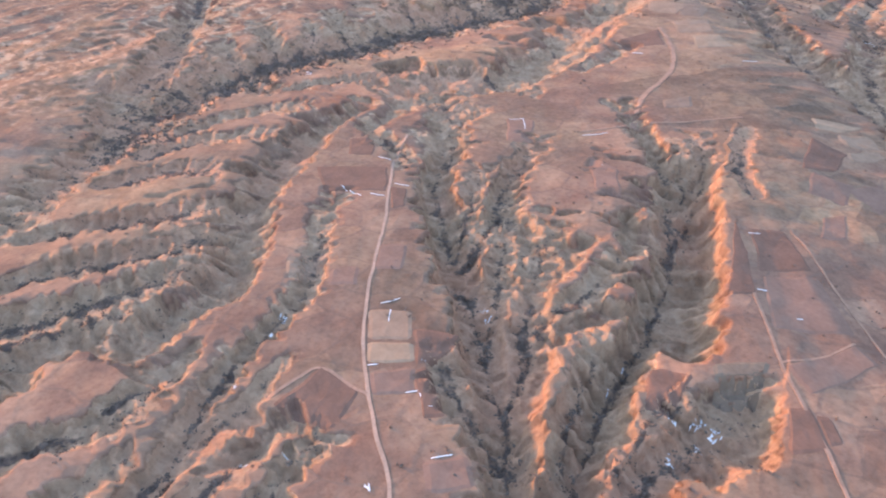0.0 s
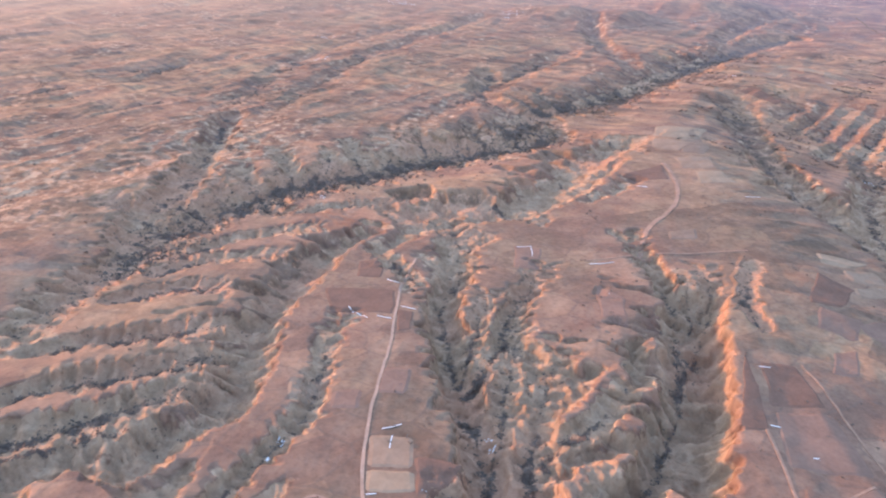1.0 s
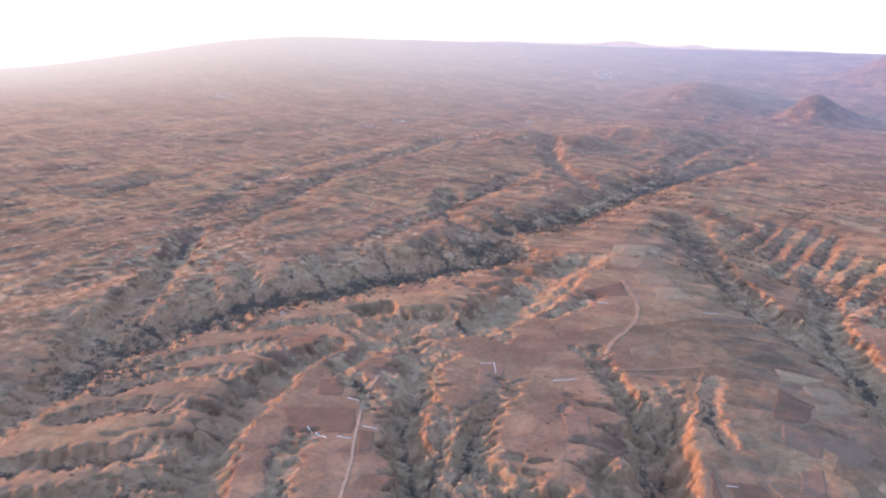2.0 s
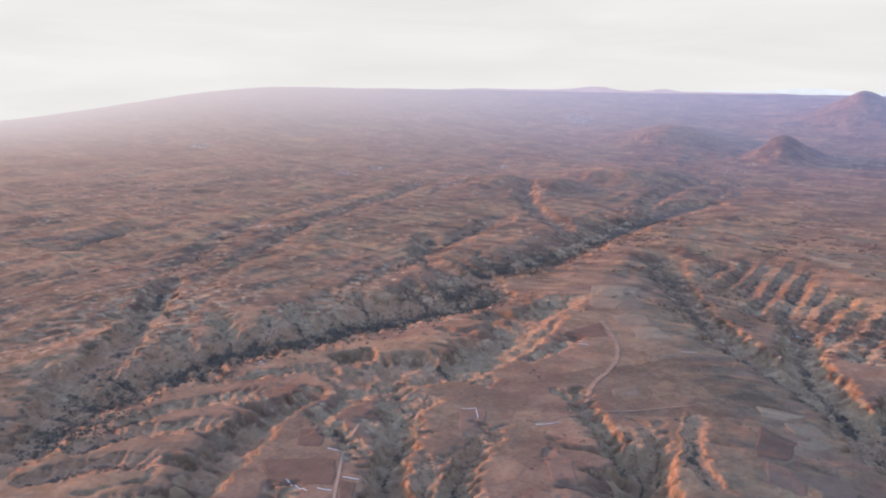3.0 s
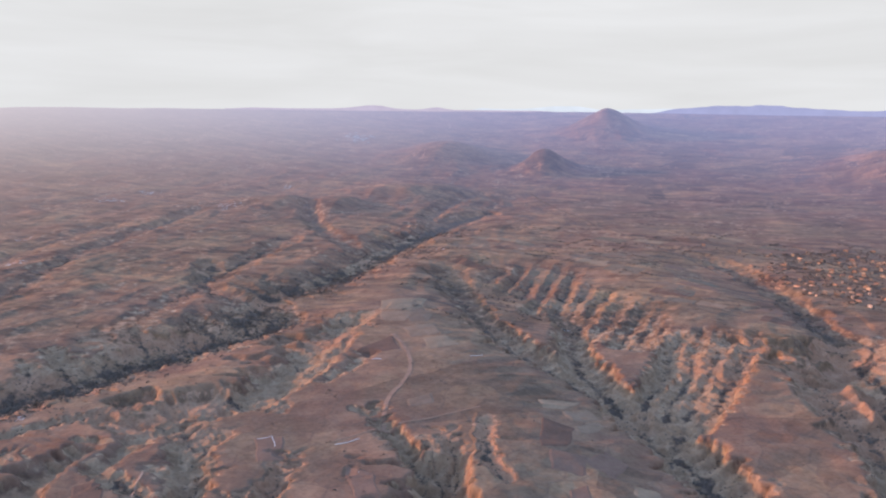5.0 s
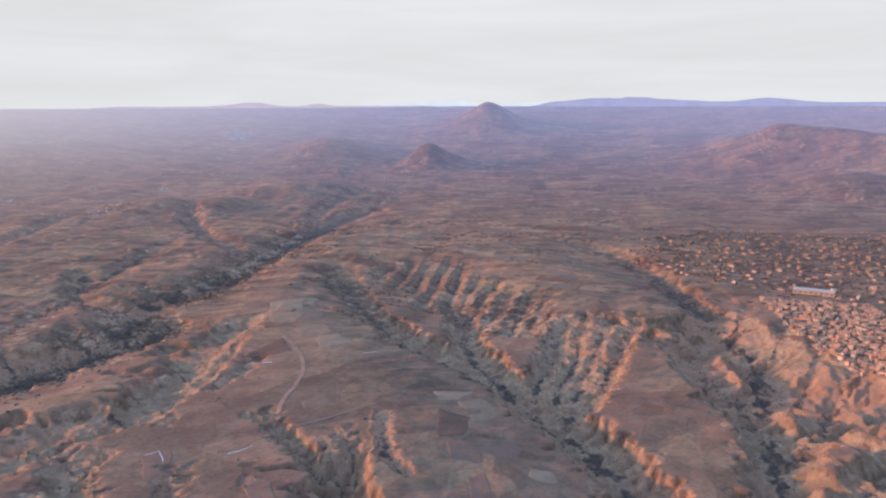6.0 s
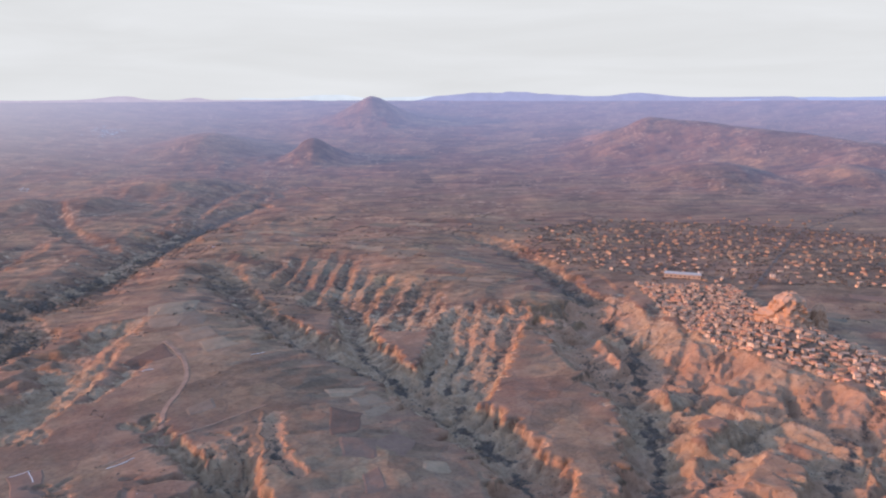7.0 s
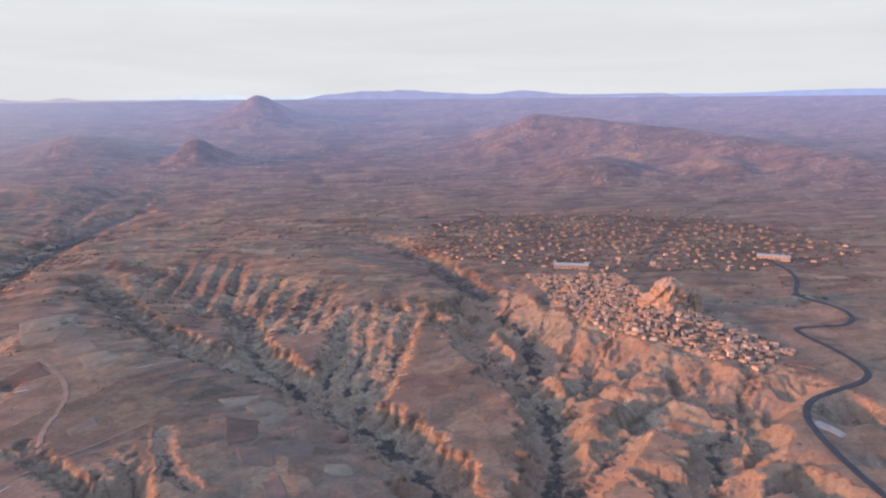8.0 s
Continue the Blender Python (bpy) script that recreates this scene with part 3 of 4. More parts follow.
def weather(x0, y0, x1, y1, cell, rounds, strength, most, power, before=None):
    """Let rain run over a square of the land and cut its rills: water goes to the lowest neighbour, gathers, and wears its bed."""
    nx, ny = int((x1 - x0) / cell), int((y1 - y0) / cell)
    gx, gy = np.meshgrid(x0 + cell * np.arange(nx), y0 + cell * np.arange(ny))
    z, _, _, soft = (v.reshape(ny, nx).astype(np.float64) for v in land(gx.ravel(), gy.ravel(), cell < 3))
    if before:
        z = z + before(gx, gy)[0]
    first = z.copy()
    rim = np.minimum(np.minimum(gx - x0, x1 - gx), np.minimum(gy - y0, y1 - gy))
    soft = np.clip(soft, 0.0, 1) * smooth(0, 60, rim)
    z = z + 0.4 * cell * soft * (grain2(gx / cell, gy / cell, 901) - 0.5)
    cells = np.arange(nx * ny).reshape(ny, nx)
    for _ in range(rounds):
        best, down = np.zeros((ny, nx)), cells.copy()
        for dy, dx in ((0, 1), (0, -1), (1, 0), (-1, 0), (1, 1), (1, -1), (-1, 1), (-1, -1)):
            fall = (z - np.roll(z, (-dy, -dx), (0, 1))) / math.hypot(dx, dy)
            to = np.roll(cells, (-dy, -dx), (0, 1))
            lower = fall > best
            best, down = np.where(lower, fall, best), np.where(lower, to, down)
        down[0], down[-1], down[:, 0], down[:, -1] = cells[0], cells[-1], cells[:, 0], cells[:, -1]
        order = np.argsort(z, axis=None).tolist()
        rec, water = down.ravel().tolist(), [1.0] * (nx * ny)
        for c in reversed(order):
            if rec[c] != c:
                water[rec[c]] += water[c]
        flow = np.array(water).reshape(ny, nx)
        wear = (strength * soft * np.minimum(flow, most) ** power).ravel().tolist()
        h = z.ravel().tolist()
        for c in order:
            if rec[c] != c:
                h[c] = (h[c] + wear[c] * h[rec[c]]) / (1 + wear[c])
        z = np.array(h).reshape(ny, nx)
        mid = (np.roll(z, 1, 0) + np.roll(z, -1, 0) + np.roll(z, 1, 1) + np.roll(z, -1, 1)) / 4
        z = z + 0.025 * (mid - z)
    change = z - first
    wide = change
    for axis in (0, 1):
        for _ in range(2):
            run = np.cumsum(wide, axis)
            wide = (np.roll(run, -8, axis) - np.roll(run, 8, axis)) / 16
    # the land as a whole keeps its height: rills sink, spurs stand out
    change = np.clip(change - 0.4 * wide, -14, 9) * smooth(40, 140, rim) * smooth(0.02, 0.25, soft)
    beds = smooth(4.6, 7.0, np.log(flow)) * soft
    beds = (beds * 2 + np.roll(beds, 1, 0) + np.roll(beds, -1, 0) + np.roll(beds, 1, 1) + np.roll(beds, -1, 1)) / 4

    def sample(x, y):
        u, v = np.clip((x - x0) / cell, 0, nx - 1.001), np.clip((y - y0) / cell, 0, ny - 1.001)
        a, b = u.astype(np.int64), v.astype(np.int64)
        u, v = u - a, v - b
        return [(f[b, a] * (1 - u) + f[b, a + 1] * u) * (1 - v) + (f[b + 1, a] * (1 - u) + f[b + 1, a + 1] * u) * v for f in (change, beds)]

    return sample


country = weather(-1500, -100, 2500, 2700, 6.5, 5, 0.045, 500, 0.5)
close_by = weather(-560, 150, 1120, 1130, 2.15, 8, 0.07, 400, 0.5, country)

# one sheet, finest where the flight looks down on it
AZ = np.radians(np.concatenate([np.arange(-44, 92, 0.13), np.arange(92, 316, 4.0)]))
RAD = [0.0, 40.0, 80.0, 120.0, 160.0, 190.0]
while RAD[-1] < BOWL_OUT:
    RAD.append(RAD[-1] + max(1.2, (0.0026 if RAD[-1] < 2300 else 0.0045) * RAD[-1]))
RAD = np.array(RAD)
RAD[-1] = BOWL_OUT
AA, RR = np.meshgrid(AZ, RAD)
GX, GY = (np.sin(AA) * RR), (np.cos(AA) * RR)
GZ, BARE, SCRUB, _ = (v.reshape(AA.shape) for v in land(GX.ravel(), GY.ravel()))
for rain in (country, close_by):
    worn_by, beds = rain(GX, GY)
    GZ = GZ + worn_by
    BARE = np.maximum(BARE, 0.75 * smooth(0.8, 3.0, np.abs(worn_by)) * (1 - 0.75 * smooth(900, 1500, RR)))
    SCRUB = np.clip(SCRUB * 0.9 + 0.5 * beds, 0, 1)
# broken rock: ledges, knobs and pillars on the bare slopes
fx, fy = (GX + 4 * rough2(GX, GY, 30, 2, 951)).astype(np.float32), (GY + 4 * rough2(GX, GY, 30, 2, 961)).astype(np.float32)
knobs = ridged2(fx, fy, 13, 3, 971, 0.65) - 0.6 + 0.75 * (ridged2(fx, fy, 5, 2, 981) - 0.6)
rocky = BARE * (0.45 + 0.55 * smooth(0.35, 0.65, grain2(GX / 80, GY / 80, 991))) * (1 - 0.6 * SCRUB)
GZ = GZ + rocky * 3.8 * knobs * (1 - smooth(2200, 2900, RR)) 
# the plateau's own small relief: banks, furrows and hummocks that catch the low sun
GZ = GZ + (1 - BARE) * (0.3 * rough2(GX, GY, 14, 3, 995) + 1.0 * (ridged2(fx, fy, 30, 3, 997, 0.6) - 0.6)) * (1 - smooth(2400, 3200, RR))
# the main road runs on a graded bed
ROAD = [(1719, 632), (1634, 524), (1556, 453), (1478, 415), (1386, 394), (1359, 367), (1338, 310), (1297, 273), (1238, 268), (1203, 299), (1169, 329), (1142, 306), (1102, 249), (1047, 194), (999, 189), (938, 212), (889, 224), (841, 213), (800, 186), (753, 148), (706, 101), (681, 77)]
i = near(ROAD, GX, GY, 60)
bed = np.exp(-(along(ROAD, GX[i], GY[i])[0] / 26) ** 2.6)
GZ[i] = GZ[i] * (1 - bed) + 2.0 * bed
# scrub and bare trees darken the valley's floor
for points, reach in ((VALLEY, 34), (UPPER_VALLEY, 44)):
    i = near(points, GX, GY, 130)
    damp = np.exp(-(along([(x * 1.03, y * 1.03) for x, y in points], GX[i], GY[i])[0] / reach) ** 2)
    SCRUB[i] = np.maximum(SCRUB[i], damp * (1.25 * grain2(GX[i] / 26, GY[i] / 26, 641) - 0.1))
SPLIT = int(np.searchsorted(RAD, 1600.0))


def sheet(name, first, last, mat):
    n, m = last - first, len(AZ)
    co = np.stack([GX[first:last], GY[first:last], GZ[first:last]], -1).reshape(-1, 3)
    i, j = np.meshgrid(np.arange(n - 1), np.arange(m), indexing="ij")
    k = (j + 1) % m
    quads = np.stack([i * m + j, i * m + k, (i + 1) * m + k, (i + 1) * m + j], -1)[:, :, ::-1].reshape(-1)
    me = bpy.data.meshes.new(name)
    me.vertices.add(n * m)
    me.vertices.foreach_set("co", co.astype(np.float32).ravel())
    me.loops.add(len(quads))
    me.loops.foreach_set("vertex_index", quads.astype(np.int32))
    me.polygons.add(len(quads) // 4)
    me.polygons.foreach_set("loop_start", np.arange(0, len(quads), 4, dtype=np.int32))
    for key, field in (("bare", BARE), ("scrub", SCRUB)):
        me.attributes.new(key, "FLOAT", "POINT").data.foreach_set("value", field[first:last].astype(np.float32).ravel())
    me.update(calc_edges=True)
    me.polygons.foreach_set("use_smooth", np.ones(len(quads) // 4, bool))
    me.materials.append(mat)
    return new(name, me)


tagged(sheet("ground", 0, SPLIT + 1, GROUND), "reddish dry plateau cut by pale eroded gullies", "ground", kind="structure")
tagged(sheet("backdrop", SPLIT, len(RAD), DISTANCE), "distant plain and hills at dawn, haze painted as glow", "backdrop", kind="structure")


def ground_z(x, y):
    """Height of the built sheet at plan points."""
    x, y = np.atleast_1d(np.asarray(x, float)), np.atleast_1d(np.asarray(y, float))
    a = np.arctan2(x, y)
    a = np.where(a < AZ[0], a + 2 * math.pi, a)
    r = np.hypot(x, y)
    j = np.clip(np.searchsorted(AZ, a) - 1, 0, len(AZ) - 2)
    i = np.clip(np.searchsorted(RAD, r) - 1, 0, len(RAD) - 2)
    u, v = (a - AZ[j]) / (AZ[j + 1] - AZ[j]), (r - RAD[i]) / (RAD[i + 1] - RAD[i])
    return (GZ[i, j] * (1 - u) + GZ[i, j + 1] * u) * (1 - v) + (GZ[i + 1, j] * (1 - u) + GZ[i + 1, j + 1] * u) * v


# ---------------------------------------------------------------- more materials
FIELD = {
    "tan": plain("field_tan", (0.212, 0.144, 0.102), 0.22, 4.0),
    "straw": plain("field_straw", (0.235, 0.165, 0.114), 0.2, 4.0),
    "rose": plain("field_rose", (0.17, 0.107, 0.082), 0.2, 4.0),
    "maroon": plain("field_maroon", (0.134, 0.08, 0.06), 0.2, 3.0),
    "olive": plain("field_olive", (0.148, 0.112, 0.084), 0.25, 4.0),
    "pale": plain("field_pale", (0.28, 0.23, 0.20), 0.2, 4.0),
    "grey": plain("field_grey", (0.17, 0.119, 0.089), 0.2, 4.0),
}
FIELD_WORDS = {"tan": "tan stubble field on the dry plateau", "straw": "pale straw-coloured field beside bare soil", "rose": "pinkish fallow field with faint furrows",
               "maroon": "dark red-brown ploughed field on the plateau", "olive": "olive-grey scrubby field near the gullies", "pale": "pale trodden yard beside the road", "grey": "greyish fallow field among brown plots"}
DIRT = plain("pale_dirt", (0.285, 0.197, 0.150), 0.25, 2.5)
CLAY = plain("trodden_clay", (0.245, 0.155, 0.113), 0.25, 2.5)
LANE = plain("gravel_lane", (0.125, 0.098, 0.086), 0.3, 4.0)
ASPHALT = plain("worn_asphalt", (0.052, 0.051, 0.054), 0.25, 2.0, 0.85, 0.03)
SNOW = plain("old_snow", (0.56, 0.56, 0.58), 0.15, 2.0, 0.7)
LEAF = plain("winter_scrub", (0.115, 0.092, 0.078), 0.4, 2.0, 0.95, 0.1)
TREE_LEAF = plain("bare_twigs", (0.13, 0.108, 0.092), 0.35, 1.5, 0.95, 0.1, 0.25)
BARK = plain("bark", (0.12, 0.095, 0.075), 0.3, 0.4)
STONE_WALL = plain("tuff_masonry", (0.43, 0.285, 0.205), 0.2, 1.0, 0.9, 0.05, 0.45)
PLASTER = plain("limewashed_plaster", (0.49, 0.365, 0.285), 0.12, 1.5, 0.9, 0.03, 0.45)
ROOF_TILE = plain("clay_roof_tiles", (0.40, 0.20, 0.13), 0.25, 0.8, 0.85, 0.05, 0.25)
ROOF_FLAT = plain("flat_roof_screed", (0.31, 0.225, 0.175), 0.2, 1.5, 0.9, 0.04, 0.5)
GLASS = plain("dark_window", (0.05, 0.052, 0.058), 0.2, 1.0, 0.25, 0.0)
DOOR_WOOD = plain("door_wood", (0.16, 0.10, 0.07), 0.3, 0.3, 0.7, 0.01, 0.2)
TUFF = plain("castle_tuff", (0.36, 0.225, 0.155), 0.25, 4.0, 0.95, 0.6)
METAL_ROOF = plain("pale_metal_roof", (0.36, 0.32, 0.30), 0.1, 2.0, 0.5, 0.02)


def mesh_of(name, bm, *mats):
    me = bpy.data.meshes.new(name)
    bm.to_mesh(me)
    bm.free()
    for m in mats:
        me.materials.append(m)
    return me


def part(name, bm, mat, parent, label=""):
    ob = new(name, mesh_of(name, bm, mat))
    ob.parent = parent
    return tagged(ob, label)


def box(bm, x0, x1, y0, y1, z0, z1):
    v = [bm.verts.new((x, y, z)) for z in (z0, z1) for x, y in ((x0, y0), (x1, y0), (x1, y1), (x0, y1))]
    for f in ((3, 2, 1, 0), (4, 5, 6, 7), (0, 1, 5, 4), (1, 2, 6, 5), (2, 3, 7, 6), (3, 0, 4, 7)):
        bm.faces.new([v[k] for k in f])


# ---------------------------------------------------------------- fields, tracks, snow
def draped(name, rows, lift, mat, skirt=0.8):
    """A patch laid on the land: rows of plan points, all of one length, with its rim turned down into the soil."""
    n, m = rows.shape[:2]
    z = ground_z(rows[..., 0].ravel(), rows[..., 1].ravel()).reshape(n, m) + lift
    z[0] -= skirt
    z[-1] -= skirt
    z[:, 0] -= skirt
    z[:, -1] -= skirt
    ox, oy = rows[n // 2, m // 2]
    co = np.concatenate([rows - (ox, oy), z[..., None]], -1).reshape(-1, 3)
    faces = [(i * m + j, i * m + j + 1, (i + 1) * m + j + 1, (i + 1) * m + j) for i in range(n - 1) for j in range(m - 1)]
    me = bpy.data.meshes.new(name)
    me.from_pydata(co.tolist(), [], faces)
    me.update()
    if sum(p.normal.z for p in me.polygons) < 0:
        me.flip_normals()
    me.materials.append(mat)
    ob = new(name, me)
    ob.location = (ox, oy, 0)
    return ob


def field(corners, kind):
    """One plot between four corners, its edges a little wavy."""
    a, b, c, d = (np.array(p, float) for p in corners)
    steps = int(np.clip(max(np.hypot(*(b - a)), np.hypot(*(d - a))) / 3.0, 6, 40))
    u, v = np.meshgrid(np.linspace(0, 1, steps), np.linspace(0, 1, steps))
    p = (1 - v)[..., None] * ((1 - u)[..., None] * a + u[..., None] * b) + v[..., None] * ((1 - u)[..., None] * d + u[..., None] * c)
    wob = np.stack([rough2(p[..., 0], p[..., 1], 25, 3, 401), rough2(p[..., 0], p[..., 1], 25, 3, 411)], -1) * 3.0
    return tagged(draped("field", p + wob, 0.45, FIELD[kind], 0.5), FIELD_WORDS[kind], "field", "fields on the plateau", kind="structure")


def ribbon(points, width, wobble=0.6):
    p = rounded(rounded(points))
    gone = np.concatenate([[0], np.cumsum(np.hypot(*np.diff(p, axis=0).T))])
    s = np.linspace(0, gone[-1], max(4, int(gone[-1] / 2.5)))
    x, y = np.interp(s, gone, p[:, 0]), np.interp(s, gone, p[:, 1])
    dx, dy = np.gradient(x), np.gradient(y)
    size = np.maximum(1e-6, np.hypot(dx, dy))
    x, y = x + wobble * rough2(s, s * 0, 20, 2, 421), y + wobble * rough2(s, s * 0, 20, 2, 431)
    half = width / 2 * (1 + 0.22 * wobble * rough2(s, s * 0 + 9, 12, 2, 441))
    across = np.array([-1, -0.96, 0, 0.96, 1.0])
    return np.stack([x[:, None] - (dy / size * half)[:, None] * across, y[:, None] + (dx / size * half)[:, None] * across], -1)


TRACKS = []


def track(name, points, width, mat):
    TRACKS.append((points, width))
    words = "winding dark asphalt road across the plain" if mat is ASPHALT else "dark gravel lane across the plain" if mat is LANE else "pale dirt track across the dry plateau"
    tagged(draped(name, ribbon(points, width, 0.3 if mat is ASPHALT else 0.8), 0.8 if mat is ASPHALT else 0.4, mat, 0.5), words, name.replace("_", " "), kind="structure")


def snow_line(points, width):
    tagged(draped("snow_drift", ribbon(points, width, 1.0), 0.5, SNOW, 0.4), "thin white snow drift along a field bank", "snow", "snow drifts", kind="stuff")


def snow_patch(x, y, radius):
    """Broken rags of old snow lying in a hollow."""
    rnd = random.Random(int(x * 7 + y))
    bm = bmesh.new()
    for _ in range(int(5 + radius * 0.5)):
        cx, cy = x + rnd.gauss(0, radius * 0.6), y + rnd.gauss(0, radius * 0.6)
        a, long, wide = rnd.uniform(0, 6.28), rnd.uniform(0.5, 1.9) * (1 + radius / 14), rnd.uniform(0.2, 0.6) * (1 + radius / 14)
        ring = []
        for k in range(9):
            q, w = k / 9 * 6.283, rnd.uniform(0.7, 1.2)
            px, py = long * w * math.cos(q), wide * w * math.sin(q)
            ring.append((cx + px * math.cos(a) - py * math.sin(a), cy + px * math.sin(a) + py * math.cos(a)))
        z = ground_z([p[0] for p in ring] + [cx], [p[1] for p in ring] + [cy]) + 0.35
        mid = bm.verts.new((cx - x, cy - y, z[-1] + 0.25))
        vs = [bm.verts.new((p[0] - x, p[1] - y, h)) for p, h in zip(ring, z)]
        for k in range(9):
            bm.faces.new((mid, vs[k], vs[(k + 1) % 9]))
    ob = new("snow_patch", mesh_of("snow_patch", bm, SNOW))
    ob.location = (x, y, 0)
    tagged(ob, "broken patch of old snow in a shaded hollow", "snow", "snow patches", kind="stuff")


# ---------------------------------------------------------------- buildings
def house(width, deep, storeys, pitched, wall_mat, roof_mat, label):
    """A house at the origin: walls, roof, a door and windows on the long sides."""
    top = new("house")
    high = 2.9 * storeys
    bm = bmesh.new()
    box(bm, -width / 2, width / 2, -deep / 2, deep / 2, -3.0, high)
    bmesh.ops.bevel(bm, geom=[e for e in bm.edges if abs(e.verts[0].co.z - e.verts[1].co.z) > 1], offset=0.12, segments=1, affect="EDGES")
    part("wall", bm, wall_mat, top)
    bm = bmesh.new()
    if pitched:
        e, rise = 0.45, 0.24 * deep
        low = [bm.verts.new((sx * (width / 2 + e), sy * (deep / 2 + e), high + dz)) for dz in (0.0, 0.18) for sx, sy in ((-1, -1), (1, -1), (1, 1), (-1, 1))]
        ridge = [bm.verts.new((sx * (width / 2 - deep * 0.38), 0, high + rise)) for sx in (-1, 1)]
        bm.faces.new(low[3::-1])
        for k in range(4):
            bm.faces.new((low[k], low[(k + 1) % 4], low[4 + (k + 1) % 4], low[4 + k]))
        bm.faces.new((low[4], low[5], ridge[1], ridge[0]))
        bm.faces.new((low[6], low[7], ridge[0], ridge[1]))
        bm.faces.new((low[5], low[6], ridge[1]))
        bm.faces.new((low[7], low[4], ridge[0]))
    else:
        w, d = width / 2 + 0.15, deep / 2 + 0.15
        box(bm, -w, w, -d, d, high, high + 0.25)
        for x0, x1, y0, y1 in ((-w, w, -d, -d + 0.3), (-w, w, d - 0.3, d), (-w, -w + 0.3, -d + 0.3, d - 0.3), (w - 0.3, w, -d + 0.3, d - 0.3)):
            box(bm, x0, x1, y0, y1, high + 0.25, high + 0.75)
    part("roof", bm, roof_mat, top)
    bm = bmesh.new()
    box(bm, -0.55, 0.55, -deep / 2 - 0.06, -deep / 2 + 0.05, 0.0, 2.1)
    part("door", bm, DOOR_WOOD, top)
    pane = None
    for s in range(storeys):
        for x in (-0.32, 0.32):
            for y in (-1, 1):
                if pane is None:
                    bm = bmesh.new()
                    box(bm, -0.55, 0.55, -0.05, 0.05, 0.0, 1.3)
                    pane = mesh_of("window", bm, GLASS)
                w = new("window", pane)
                w.parent, w.location = top, (x * width, y * deep / 2, 2.9 * s + 1.0)
    return tagged(top, label, "house")


HOUSES = []


def inside(poly, x, y):
    n, hit = len(poly), False
    for k in range(n):
        (ax, ay), (bx, by) = poly[k], poly[(k + 1) % n]
        if (ay > y) != (by > y) and x < (bx - ax) * (y - ay) / (by - ay) + ax:
            hit = not hit
    return hit


def settle(poly, count, gap, models, group, turn, seed, whole):
    """Scatter houses over a quarter, clear of each other and of the roads: the nearest as things, the rest, far off, in one mesh."""
    rnd = random.Random(seed)
    xs, ys = [p[0] for p in poly], [p[1] for p in poly]
    spots, tries = [], 0
    while len(spots) < count and tries < count * 60:
        tries += 1
        x, y = rnd.uniform(min(xs), max(xs)), rnd.uniform(min(ys), max(ys))
        if not inside(poly, x, y) or any((x - a) ** 2 + (y - b) ** 2 < gap * gap for a, b in HOUSES):
            continue
        if any(along(p, np.array([x]), np.array([y]))[0][0] < w / 2 + 9 for p, w in TRACKS[-3:]):
            continue
        HOUSES.append((x, y))
        spots.append((x, y))
    spots.sort(key=lambda p: p[0] ** 2 + p[1] ** 2)
    vs, fs, which, mats = [], [], [], []
    for k, (x, y) in enumerate(spots):
        model = rnd.choice(models)
        m = pose(x, y, float(ground_z(x, y)[0]) + 0.3, 0, 0, turn + rnd.choice((0, 90, 0, 0)) + rnd.gauss(0, 14)) @ Matrix.Diagonal((rnd.uniform(0.6, 1.0), rnd.uniform(0.6, 0.95), rnd.uniform(0.75, 1.0), 1))
        if k < whole:
            thing = copy_thing(model, m)
            thing.scale = m.to_scale()
            tagged(thing, group=group)
            continue
        for ob in model.children:
            mat = ob.data.materials[0]
            if mat not in mats:
                mats.append(mat)
            n = len(vs)
            vs += [tuple(m @ (ob.matrix_basis @ v.co)) for v in ob.data.vertices]
            fs += [tuple(n + c for c in f.vertices) for f in ob.data.polygons]
            which += [mats.index(mat)] * len(ob.data.polygons)
    if vs:
        me = bpy.data.meshes.new("far_houses")
        me.from_pydata(vs, [], fs)
        for mat in mats:
            me.materials.append(mat)
        me.polygons.foreach_set("material_index", which)
        tagged(new("far_houses", me), "far pale houses of the lower town", "houses", kind="stuff")


def castle_rock(x, y, radius, high):
    """A carved spire of tuff: ledges, hollows and a blunt broken top."""
    rnd = random.Random(int(x))
    rings, around = 30, 44
    k, j = np.meshgrid(np.linspace(0, 1, rings), np.arange(around) / around * 2 * math.pi, indexing="ij")
    taper = 1.25 - 0.35 * k - 0.45 * smooth(0.28, 0.42, k) * (0.6 + 0.4 * np.cos(j - 0.6)) - 0.35 * smooth(0.8, 1.0, k)
    lump = 1 + 0.5 * rough2(np.cos(j) * 2 + 9, np.sin(j) * 2 + k * 3, 1.0, 4, 501, 0.6) + 0.12 * np.abs(np.sin(j * 6 + 4 * k)) - 0.10 * (grain2(k * 16, j * 3.5, 511) > 0.66)
    r = radius * taper * lump
    co = np.stack([np.cos(j) * r, np.sin(j) * r, k * (high + 14) - 14 + 3 * rough2(np.cos(j) * 3, np.sin(j) * 3, 1, 2, 521) * smooth(0.5, 1, k)], -1).reshape(-1, 3)
    faces = [(a * around + b, a * around + (b + 1) % around, (a + 1) * around + (b + 1) % around, (a + 1) * around + b) for a in range(rings - 1) for b in range(around)]
    faces.append(tuple((rings - 1) * around + b for b in range(around)))
    me = bpy.data.meshes.new("rock_castle")
    me.from_pydata(co.tolist(), [], faces)
    me.materials.append(TUFF)
    ob = new("rock_castle", me)
    ob.location = (x, y, float(ground_z(x, y)[0]))
    tagged(ob, "tall carved tuff spire rising over the village", "rock")


